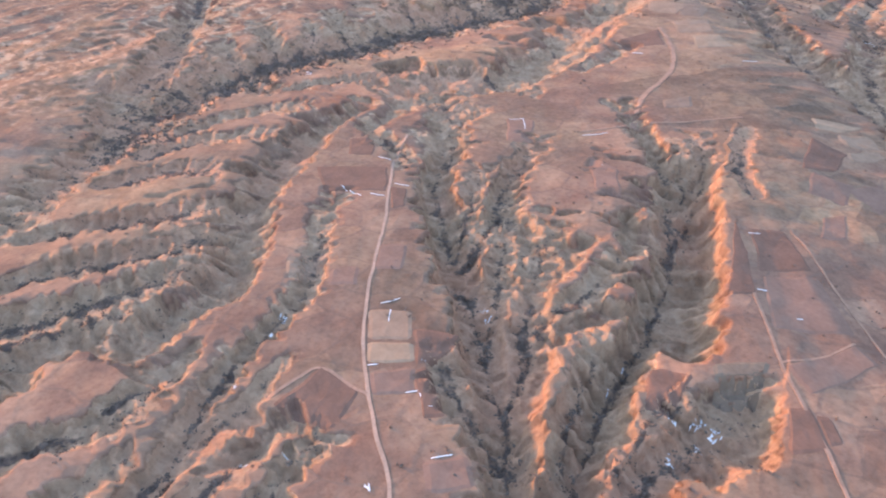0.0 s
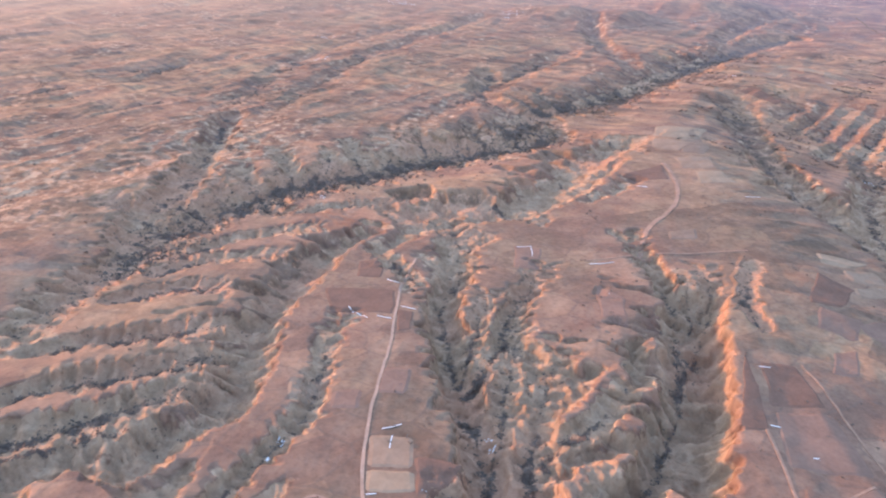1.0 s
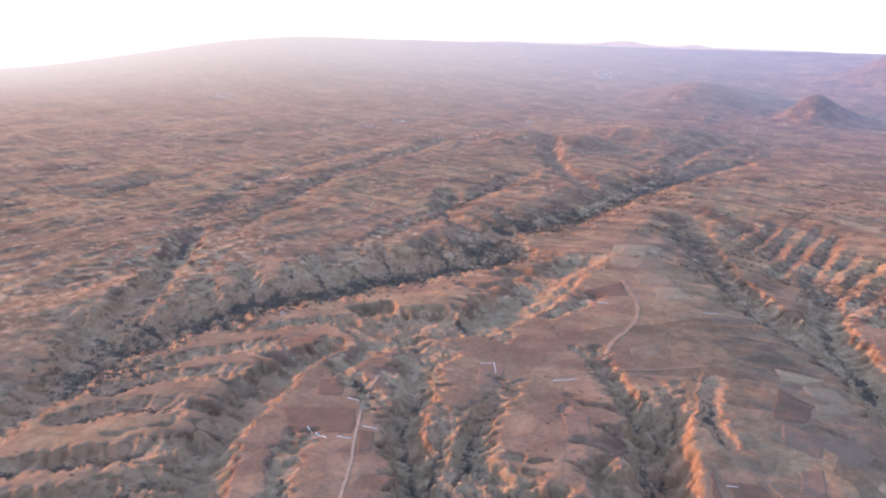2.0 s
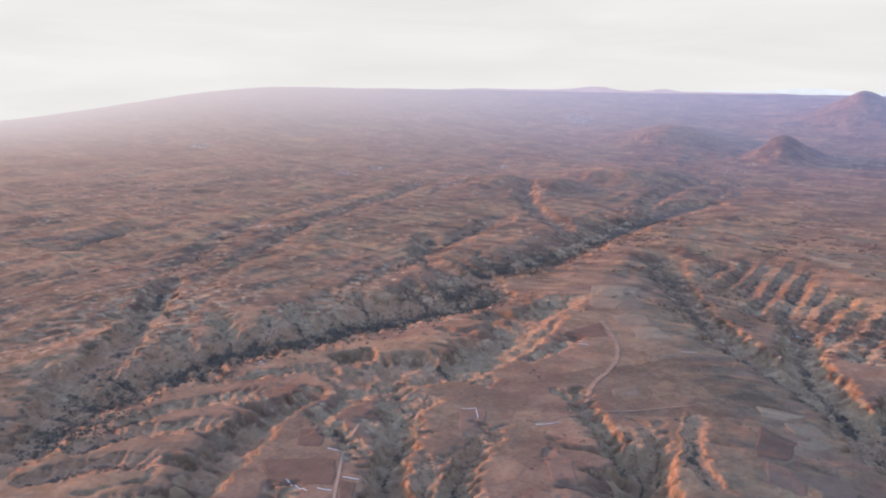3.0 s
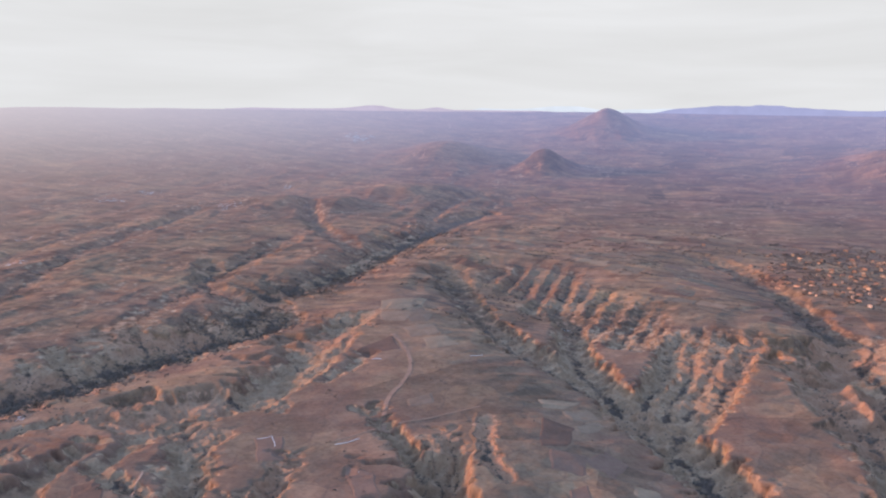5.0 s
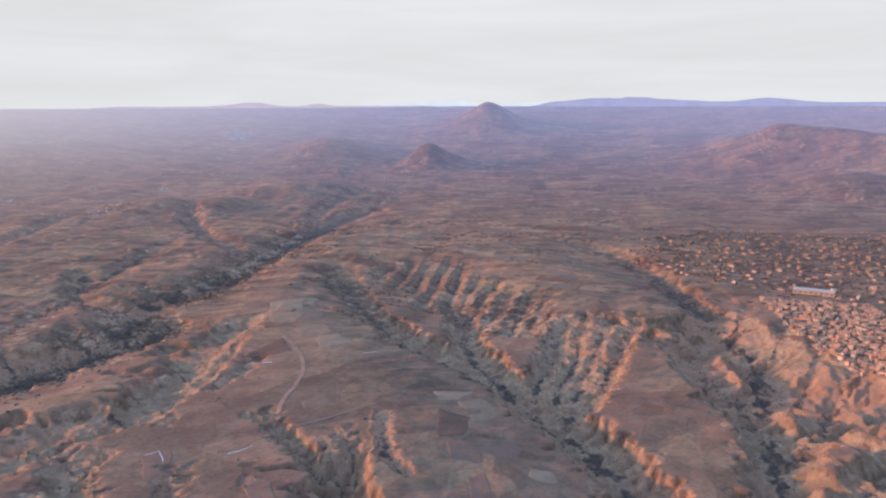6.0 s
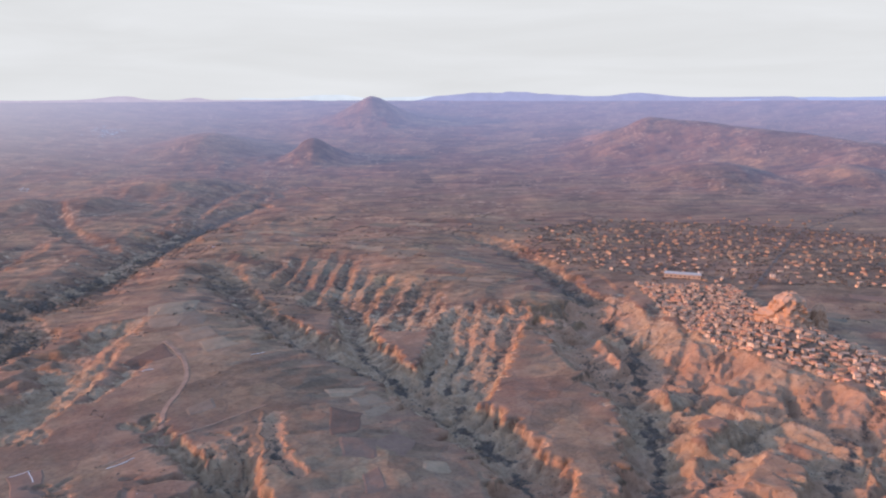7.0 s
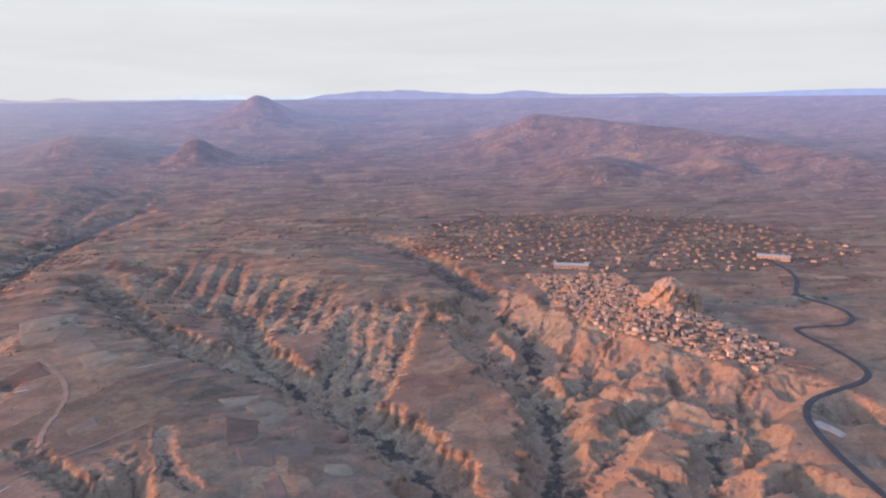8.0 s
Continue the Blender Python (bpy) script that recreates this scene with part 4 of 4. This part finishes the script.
def hall(x, y, width):
    top = new("hall")
    high, deep = 8.0, width * 0.3
    bm = bmesh.new()
    box(bm, -width / 2, width / 2, -deep / 2, deep / 2, -4, high)
    part("wall", bm, PLASTER, top)
    bm = bmesh.new()
    for k in range(3):
        y0, y1 = -deep / 2 - 0.5 + k * (deep + 1) / 3, -deep / 2 - 0.5 + (k + 1) * (deep + 1) / 3
        box(bm, -width / 2 - 0.5, width / 2 + 0.5, y0 + 0.02, y1 - 0.02, high + 0.002, high + 0.8 + 0.5 * (k % 2))
    part("roof", bm, METAL_ROOF, top)
    for k in range(8):
        bm = bmesh.new()
        box(bm, -1.2, 1.2, -0.06, 0.06, 0, 2.2)
        w = part("window", bm, GLASS, top)
        w.location = (-width / 2 + (k + 0.5) * width / 8, -deep / 2, 3.5)
    top.matrix_basis = pose(x, y, float(ground_z(x, y)[0]) + 0.5, 0, 0, math.degrees(math.atan2(-x, y)))
    tagged(top, "long low hall with a pale flat roof", "hall")


field([(-62, 429), (-27, 429), (-26, 395), (-59, 395)], "tan")
field([(-59, 392), (-26, 392), (-22, 370), (-56, 370)], "straw")
field([(-54, 362), (-22, 366), (-20, 343), (-51, 340)], "rose")
field([(-26, 409), (17, 399), (-6, 375), (-22, 367)], "maroon")
field([(-22, 364), (-10, 367), (0, 320), (-16, 318)], "maroon")
field([(-16, 285), (13, 290), (17, 266), (-12, 262)], "rose")
field([(-59, 517), (-34, 517), (-35, 480), (-60, 480)], "rose")
field([(-105, 727), (-77, 726), (-77, 684), (-105, 684)], "maroon")
field([(-133, 659), (-58, 659), (-57, 606), (-118, 612)], "maroon")
field([(-53, 618), (-37, 614), (-39, 578), (-51, 575)], "maroon")
field([(-135, 501), (-110, 497), (-109, 473), (-132, 473)], "tan")
field([(-88, 369), (-58, 343), (-72, 310), (-118, 329)], "maroon")
field([(-96, 484), (-70, 484), (-72, 457), (-96, 461)], "rose")
field([(74, 765), (102, 768), (98, 710), (73, 713)], "rose")
field([(267, 555), (257, 489), (247, 444), (224, 444)], "maroon")
field([(261, 470), (308, 473), (307, 401), (246, 405)], "rose")
field([(276, 541), (305, 536), (307, 481), (261, 477)], "maroon")
field([(238, 365), (300, 388), (307, 367), (246, 336)], "rose")
field([(225, 325), (240, 325), (236, 289), (211, 288)], "maroon")
field([(239, 318), (248, 316), (246, 296), (237, 294)], "maroon")
field([(353, 567), (379, 571), (360, 531), (335, 529)], "rose")
field([(187, 366), (228, 368), (212, 336), (183, 339)], "olive")
field([(144, 369), (171, 357), (153, 329), (130, 327)], "maroon")
field([(152, 683), (175, 646), (169, 591), (146, 612)], "rose")
field([(363, 1287), (459, 1287), (410, 1203), (343, 1223)], "straw")
field([(339, 1209), (403, 1189), (364, 1138), (327, 1151)], "tan")
field([(249, 1020), (319, 1066), (314, 1001), (256, 991)], "maroon")
field([(362, 1040), (402, 1042), (410, 999), (353, 986)], "straw")
field([(349, 1102), (412, 1118), (397, 1054), (344, 1050)], "tan")
field([(263, 814), (302, 825), (296, 796), (260, 794)], "grey")
field([(430, 776), (483, 763), (451, 742), (424, 750)], "straw")
field([(442, 735), (483, 739), (483, 706), (438, 705)], "tan")
field([(403, 716), (432, 686), (397, 643), (363, 646)], "maroon")
field([(372, 641), (409, 620), (385, 584), (352, 602)], "rose")
field([(427, 1290), (424, 1160), (398, 1123), (367, 1131)], "grey")
field([(72, 770), (92, 773), (88, 719), (70, 713)], "rose")
field([(404, 1097), (421, 1052), (396, 1048), (399, 1068)], "olive")
field([(424, 557), (447, 548), (437, 522), (411, 541)], "straw")
field([(432, 692), (476, 704), (477, 688), (427, 668)], "tan")
field([(829, 205), (846, 199), (827, 166), (813, 168)], "pale")
field([(440, 632), (448, 601), (412, 573), (396, 611)], "rose")
track("dirt_track", [(-40, 740), (-53, 686), (-55, 626), (-55, 544), (-61, 484), (-63, 433), (-62, 394), (-56, 359), (-50, 328), (-44, 300), (-36, 278), (-33, 257), (-32, 240)], 2.8, DIRT)
track("dirt_track", [(-52, 339), (-66, 348), (-88, 370), (-105, 353), (-121, 336)], 2.6, CLAY)
track("dirt_track", [(252, 514), (247, 466), (243, 423), (238, 379), (235, 346), (236, 312), (236, 281), (232, 249)], 2.6, CLAY)
track("dirt_track", [(311, 540), (317, 505), (318, 443), (320, 379)], 2, CLAY)
track("dirt_track", [(235, 368), (260, 371), (302, 391)], 2, CLAY)
track("dirt_track", [(214, 750), (242, 830), (287, 883), (314, 946), (324, 1019), (322, 1074)], 6, CLAY)
track("dirt_track", [(151, 734), (217, 750), (286, 756), (343, 762)], 2.2, CLAY)
track("road", [(147, 2337), (244, 2380), (463, 2418), (801, 2619), (926, 2604)], 4.5, LANE)
track("road", [(1425, 2721), (1327, 2261), (1260, 1826), (1205, 1443), (1192, 1256)], 4.5, LANE)
track("road", ROAD, 8, ASPHALT)
track("road", [(1314, 676), (1598, 775), (1910, 889), (2130, 939), (2502, 954)], 8, LANE)
snow_line([(-71, 681), (-64, 676), (-57, 675)], 0.7)
snow_line([(-51, 623), (-43, 619), (-36, 618)], 0.7)
snow_line([(72, 768), (82, 768), (92, 772)], 0.7)
snow_line([(153, 726), (167, 727), (182, 731)], 0.7)
snow_line([(155, 655), (160, 655), (166, 658)], 0.7)
snow_line([(98, 475), (100, 471), (103, 470)], 0.7)
snow_line([(-52, 436), (-44, 438), (-37, 443)], 0.7)
snow_line([(-21, 373), (-17, 373), (-12, 374)], 0.7)
snow_line([(-30, 342), (-24, 342), (-18, 344)], 0.7)
snow_line([(-10, 287), (-4, 288), (3, 290)], 0.7)
snow_line([(401, 937), (413, 938), (426, 945)], 0.7)
snow_line([(270, 532), (276, 531), (283, 532)], 0.7)
snow_line([(265, 418), (270, 417), (276, 418)], 0.7)
snow_line([(249, 451), (253, 450), (259, 450)], 0.7)
snow_line([(-56, 368), (-52, 368), (-49, 369)], 0.7)
snow_line([(-73, 603), (-66, 599), (-59, 599)], 0.7)
snow_line([(-105, 621), (-93, 608), (-81, 599)], 0.7)
snow_line([(-14, 329), (-11, 329), (-8, 330)], 0.7)
snow_line([(-19, 343), (-18, 339), (-17, 336)], 0.7)
snow_line([(91, 771), (91, 754), (91, 741)], 0.7)
snow_line([(-43, 429), (-44, 420), (-44, 412)], 0.7)
snow_line([(-103, 293), (-101, 291), (-99, 290)], 0.7)
snow_line([(114, 359), (116, 363), (118, 369)], 0.7)
snow_line([(131, 385), (132, 388), (134, 392)], 0.7)
snow_line([(260, 973), (267, 971), (274, 969)], 1.0)
snow_patch(150, 321, 3)
snow_patch(166, 324, 3)
snow_patch(171, 327, 3)
snow_patch(179, 319, 3)
snow_patch(175, 312, 3)
snow_patch(161, 303, 3)
snow_patch(32, 449, 3)
snow_patch(35, 438, 3)
snow_patch(-187, 949, 3)
snow_patch(-126, 426, 3)
snow_patch(-131, 407, 3)
snow_patch(-142, 376, 3)
snow_patch(-146, 349, 3)
snow_patch(-126, 287, 3)
snow_patch(-47, 266, 3)
snow_patch(82, 324, 3)
snow_patch(141, 294, 3)
snow_patch(-22, 572, 3)
snow_patch(665, 1107, 8)
snow_patch(169, 2708, 39)
snow_patch(-228, 2948, 45)
snow_patch(-400, 2240, 21)
snow_patch(-352, 1877, 18)
snow_patch(1027, 4140, 81)
snow_patch(-952, 3517, 50)
snow_patch(653, 1729, 12)
snow_patch(471, 3146, 35)
snow_patch(-96, 3113, 34)
snow_patch(-186, 942, 6)
snow_patch(813, 2588, 21)
TOWN_OLD = [(1176, 852), (1305, 716), (1130, 499), (1121, 401), (1058, 289), (966, 311), (970, 425), (968, 525), (1033, 661)]
TOWN_NEW = [(1266, 1334), (1616, 1318), (1877, 1003), (2074, 721), (1839, 490), (1524, 521), (1353, 690), (1240, 854), (1210, 1086)]
TOWN_EDGE = [(1338, 1653), (1401, 1430), (1827, 1397), (2222, 1009), (1964, 448), (1905, 362), (1659, 427)]
BELT = [(1246, 1192), (1309, 998), (1353, 872), (1363, 709)]
castle_rock(1128, 520, 30, 36)
castle_rock(1166, 488, 14, 34)
hall(1296, 819, 72)
hall(1657, 522, 68)


models_old = [house(9, 6, 1, False, STONE_WALL, ROOF_FLAT, "flat-roofed tuff stone house on the village slope"),
              house(13, 6, 1, False, STONE_WALL, ROOF_FLAT, "wide low flat-roofed tuff stone house in the old village"),
              house(10, 6, 2, False, PLASTER, ROOF_FLAT, "tall pale plastered house with a flat roof"),
              house(11, 7, 1, True, STONE_WALL, ROOF_TILE, "stone house with a hipped clay tile roof")]
models_new = [house(12, 7, 1, True, PLASTER, ROOF_TILE, "plastered house with a hipped red tile roof"),
              house(12, 7, 2, False, PLASTER, ROOF_FLAT, "pale plastered block of two storeys, flat roof"),
              house(14, 7, 1, True, STONE_WALL, ROOF_TILE, "low stone house with a red tile roof"),
              house(10, 7, 1, False, STONE_WALL, ROOF_FLAT, "square stone house with a flat roof")]
settle(TOWN_OLD, 700, 6.4, models_old, "houses of the old village", 120, 1, 190)
settle(TOWN_NEW, 340, 17, models_new, "houses of the lower town", 120, 2, 90)
settle(TOWN_EDGE, 70, 34, models_new, "scattered outlying houses", 120, 3, 15)
for spare in models_old + models_new:
    for ob in (*spare.children_recursive, spare):
        bpy.data.objects.remove(ob)


# plots of the plain, laid out in strips one beside the other
rnd = random.Random(77)
kinds_of_plot = ["tan", "straw", "rose", "maroon", "olive", "grey"]
for _ in range(150):
    a, r = radians(rnd.uniform(22, 84)), rnd.uniform(1350, 2250)
    x, y = math.sin(a) * r, math.cos(a) * r
    if any((x - hx) ** 2 + (y - hy) ** 2 < 45 ** 2 for hx, hy in HOUSES) or SCRUB[np.searchsorted(RAD, r), np.searchsorted(AZ, a)] > 0.15 or BARE[np.searchsorted(RAD, r), np.searchsorted(AZ, a)] > 0.4:
        continue
    turn, long, wide = radians(118 + rnd.gauss(0, 7)), rnd.uniform(40, 110), rnd.uniform(22, 55)
    ux, uy = math.cos(turn), math.sin(turn)
    field([(x + sx * long / 2 * ux - sy * wide / 2 * uy, y + sx * long / 2 * uy + sy * wide / 2 * ux) for sx, sy in ((-1, -1), (1, -1), (1, 1), (-1, 1))], rnd.choice(kinds_of_plot))


# ---------------------------------------------------------------- plants
def clump(vs, fs, x, y, z, size, rnd):
    """A ragged eight-sided tuft."""
    n = len(vs)
    for dx, dy, dz in ((1, 0, 0), (0, 1, 0), (-1, 0, 0), (0, -1, 0), (0, 0, 1), (0, 0, -1)):
        k = size * rnd.uniform(0.6, 1.25)
        vs.append((x + dx * k + rnd.uniform(-0.2, 0.2) * size, y + dy * k + rnd.uniform(-0.2, 0.2) * size, z + dz * k * 0.8))
    for a, b in ((0, 1), (1, 2), (2, 3), (3, 0)):
        fs.append((n + a, n + b, n + 4))
        fs.append((n + b, n + a, n + 5))


def scatter(name, label, count, want, lo, hi, seed, reach):
    """Low bushes strewn where the land carries them, one mesh of many ragged tufts."""
    rnd, rng = random.Random(seed), np.random.default_rng(seed)
    a, r = np.radians(rng.uniform(-42, 88, count * 30)), np.sqrt(rng.uniform(230 ** 2, reach ** 2, count * 30))
    x, y = np.sin(a) * r, np.cos(a) * r
    j, i = np.clip(np.searchsorted(AZ, a), 0, len(AZ) - 1), np.clip(np.searchsorted(RAD, r), 0, len(RAD) - 1)
    keep = np.nonzero(rng.uniform(0, 1, len(a)) < want(i, j, x, y))[0][:count]
    z = ground_z(x[keep], y[keep])
    vs, fs = [], []
    for px, py, pz in zip(x[keep], y[keep], z):
        size = rnd.uniform(lo, hi)
        for _ in range(3):
            clump(vs, fs, px + rnd.gauss(0, size * 0.8), py + rnd.gauss(0, size * 0.8), pz + size * rnd.uniform(0.2, 0.7), size * rnd.uniform(0.5, 0.9), rnd)
    me = bpy.data.meshes.new(name)
    me.from_pydata(vs, [], fs)
    me.materials.append(LEAF)
    tagged(new(name, me), label, "bushes", kind="stuff")


scatter("gully_scrub", "dark leafless scrub crowding the gully floors", 13000, lambda i, j, x, y: SCRUB[i, j] ** 1.5, 0.6, 1.8, 5, 1900)
scatter("gully_scrub", "dark leafless scrub crowding the gully floors", 6500, lambda i, j, x, y: SCRUB[i, j] ** 1.5, 0.5, 1.4, 15, 720)
scatter("plateau_bushes", "small dark bushes dotted over the slopes", 3500, lambda i, j, x, y: (grain2(x / 90, y / 90, 601) > 0.5) * (0.15 + 0.5 * BARE[i, j]), 0.7, 1.5, 6, 1500)


def by_line(points, reach):
    return lambda i, j, x, y: np.exp(-(along(points, x, y)[0] / reach) ** 2) * (0.3 + 0.7 * (grain2(x / 35, y / 35, 611) > 0.45))


scatter("valley_trees", "dark bare trees crowding the valley floor", 3000, by_line(VALLEY, 40), 0.9, 2.6, 8, 1500)
scatter("valley_trees", "dark bare trees crowding the valley floor", 2400, by_line(UPPER_VALLEY, 50), 1.1, 3.0, 9, 2300)


def hedges(i, j, x, y):
    """Rows of growth along the old plot lines of the plain."""
    ca, sa = math.cos(radians(118)), math.sin(radians(118))
    wx, wy = x + 30 * rough2(x, y, 260, 2, 621), y + 30 * rough2(x, y, 260, 2, 631)
    u, v = (wx * ca + wy * sa) / 150, (-wx * sa + wy * ca) / 70
    row = np.minimum(np.abs(v - np.round(v)) * 70, np.abs(u - np.round(u)) * 150)
    return (row < 3.5) * (grain2(u * 1.3 + np.round(v) * 5.1, v * 0.4, 641) > 0.55) * (np.hypot(x, y) > 1250) * (np.arctan2(x, y) > 0.3)


scatter("hedgerow", "dark hedgerows and lone trees between plots", 3200, hedges, 1.3, 2.8, 10, 2290)


def in_quarter(x, y):
    """Within the town's bounds, point by point."""
    hit = np.zeros(x.shape, bool)
    for poly in (TOWN_NEW, TOWN_OLD, TOWN_EDGE):
        here = np.zeros(x.shape, bool)
        for (ax, ay), (bx, by) in zip(poly, poly[1:] + poly[:1]):
            if ay != by:
                here ^= ((ay > y) != (by > y)) & (x < (bx - ax) * (y - ay) / (by - ay) + ax)
        hit |= here
    return hit


scatter("garden_trees", "dark garden trees and hedges among the houses", 4200, lambda i, j, x, y: 0.9 * in_quarter(x, y), 1.6, 3.4, 7, 2250)


def tree(high, spread, seed, label):
    """A leafless-looking tree: tapered trunk, limbs, and a crown of many small clumps."""
    rnd = random.Random(seed)
    top = new("tree")
    bm = bmesh.new()

    def limb(a, b, r0, r1):
        a, b = Vector(a), Vector(b)
        q = (b - a).to_track_quat("Z", "Y")
        rings = [[bm.verts.new(p + q @ Vector((r * math.cos(k * 1.2566), r * math.sin(k * 1.2566), 0))) for k in range(5)] for p, r in ((a, r0), (b, r1))]
        for k in range(5):
            bm.faces.new((rings[0][k], rings[0][(k + 1) % 5], rings[1][(k + 1) % 5], rings[1][k]))

    limb((0, 0, -1.0), (0.1, 0, high * 0.6), high * 0.035, high * 0.015)
    tips = []
    for k in range(6):
        a, h = k * 1.05 + rnd.uniform(-0.3, 0.3), high * rnd.uniform(0.3, 0.55)
        tip = (math.cos(a) * spread * 0.7, math.sin(a) * spread * 0.7, h + high * rnd.uniform(0.15, 0.35))
        limb((0.05, 0, h), tip, high * 0.014, high * 0.004)
        tips.append(tip)
    part("trunk", bm, BARK, top)
    vs, fs = [], []
    for k in range(26):
        if k < 18:
            t = tips[k % 6]
            p = (t[0] + rnd.gauss(0, spread * 0.22), t[1] + rnd.gauss(0, spread * 0.22), t[2] + rnd.gauss(0, high * 0.09))
        else:
            p = (rnd.gauss(0, spread * 0.3), rnd.gauss(0, spread * 0.3), high * rnd.uniform(0.6, 0.98))
        clump(vs, fs, *p, spread * rnd.uniform(0.14, 0.28), rnd)
    me = bpy.data.meshes.new("crown")
    me.from_pydata(vs, [], fs)
    me.materials.append(TREE_LEAF)
    new("crown", me).parent = top
    return tagged(top, label, "tree")


kinds = [tree(8, 3.4, 11, "leafless grey-brown tree with a ragged crown"), tree(6, 3.0, 12, "low leafless tree with a spreading crown"), tree(11, 2.2, 13, "slender bare poplar with a narrow crown")]


def plant(points, width, count, group, seed):
    """Trees along a plan line."""
    rnd = random.Random(seed)
    p = rounded(points)
    gone = np.concatenate([[0], np.cumsum(np.hypot(*np.diff(p, axis=0).T))])
    for _ in range(count):
        s = rnd.uniform(0, gone[-1])
        x, y = np.interp(s, gone, p[:, 0]) + rnd.gauss(0, width), np.interp(s, gone, p[:, 1]) + rnd.gauss(0, width)
        k = rnd.choice(kinds)
        t = copy_thing(k, pose(x, y, float(ground_z(x, y)[0]), rnd.gauss(0, 3), rnd.gauss(0, 3), rnd.uniform(0, 360)))
        t.scale = (rnd.uniform(0.7, 1.25),) * 3
        tagged(t, group=group)


plant(VALLEY[2:], 16, 120, "trees along the valley floor", 21)
plant(UPPER_VALLEY[:4], 20, 75, "trees along the valley floor", 22)
plant(BELT, 26, 60, "trees about the town", 23)
plant(TRACKS[-1][0], 11, 40, "trees lining the avenue", 24)
for spare in kinds:
    for ob in (*spare.children_recursive, spare):
        bpy.data.objects.remove(ob)


# ---------------------------------------------------------------- the skyline
def mountains(name, first, last, base, peaks, seed, colour, radius):
    """A far range behind the plain: a crest of many heights over a broad foot."""
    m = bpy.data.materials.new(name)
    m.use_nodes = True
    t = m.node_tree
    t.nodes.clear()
    # no lit surface: the range's haze tint is painted in as emission
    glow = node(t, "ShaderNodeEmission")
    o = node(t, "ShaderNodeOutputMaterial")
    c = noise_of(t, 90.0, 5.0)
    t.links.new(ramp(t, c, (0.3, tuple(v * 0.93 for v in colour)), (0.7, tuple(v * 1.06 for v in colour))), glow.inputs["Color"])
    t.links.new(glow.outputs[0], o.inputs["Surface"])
    a = np.radians(np.arange(first, last, 0.12))
    deg = np.degrees(a)
    ends = smooth(0, 0.08, (deg - first) / (last - first)) * smooth(0, 0.08, (last - deg) / (last - first))
    crest = base * (0.7 + 0.3 * rough2(deg, deg * 0, 3.0, 4, seed, 0.55))
    for where, wide, rise in peaks:
        crest = crest + rise * np.exp(-((deg - where) / wide) ** 2) * (1 + 0.25 * rough2(deg, deg * 0 + 5, 1.0, 3, seed + 9))
    rows = []
    for k, f in enumerate((0.0, 0.5, 0.85, 1.0)):
        r = radius + 16 * k - 14 * f * rough2(deg, deg * 0 + k, 0.8, 3, seed + 20)
        rows.append(np.stack([np.sin(a) * r, np.cos(a) * r, 300 + 58 * min(1, k) + np.maximum(0.5, crest * ends) * f], -1))
    rows = np.array(rows)
    n = len(a)
    faces = [(i * n + j, i * n + j + 1, (i + 1) * n + j + 1, (i + 1) * n + j) for i in range(3) for j in range(n - 1)]
    me = bpy.data.meshes.new(name)
    me.from_pydata(rows.reshape(-1, 3).tolist(), [], faces)
    me.materials.append(m)
    tagged(new(name, me), "faint far mountain range on the skyline, glowing in haze colour", "mountains", kind="structure")


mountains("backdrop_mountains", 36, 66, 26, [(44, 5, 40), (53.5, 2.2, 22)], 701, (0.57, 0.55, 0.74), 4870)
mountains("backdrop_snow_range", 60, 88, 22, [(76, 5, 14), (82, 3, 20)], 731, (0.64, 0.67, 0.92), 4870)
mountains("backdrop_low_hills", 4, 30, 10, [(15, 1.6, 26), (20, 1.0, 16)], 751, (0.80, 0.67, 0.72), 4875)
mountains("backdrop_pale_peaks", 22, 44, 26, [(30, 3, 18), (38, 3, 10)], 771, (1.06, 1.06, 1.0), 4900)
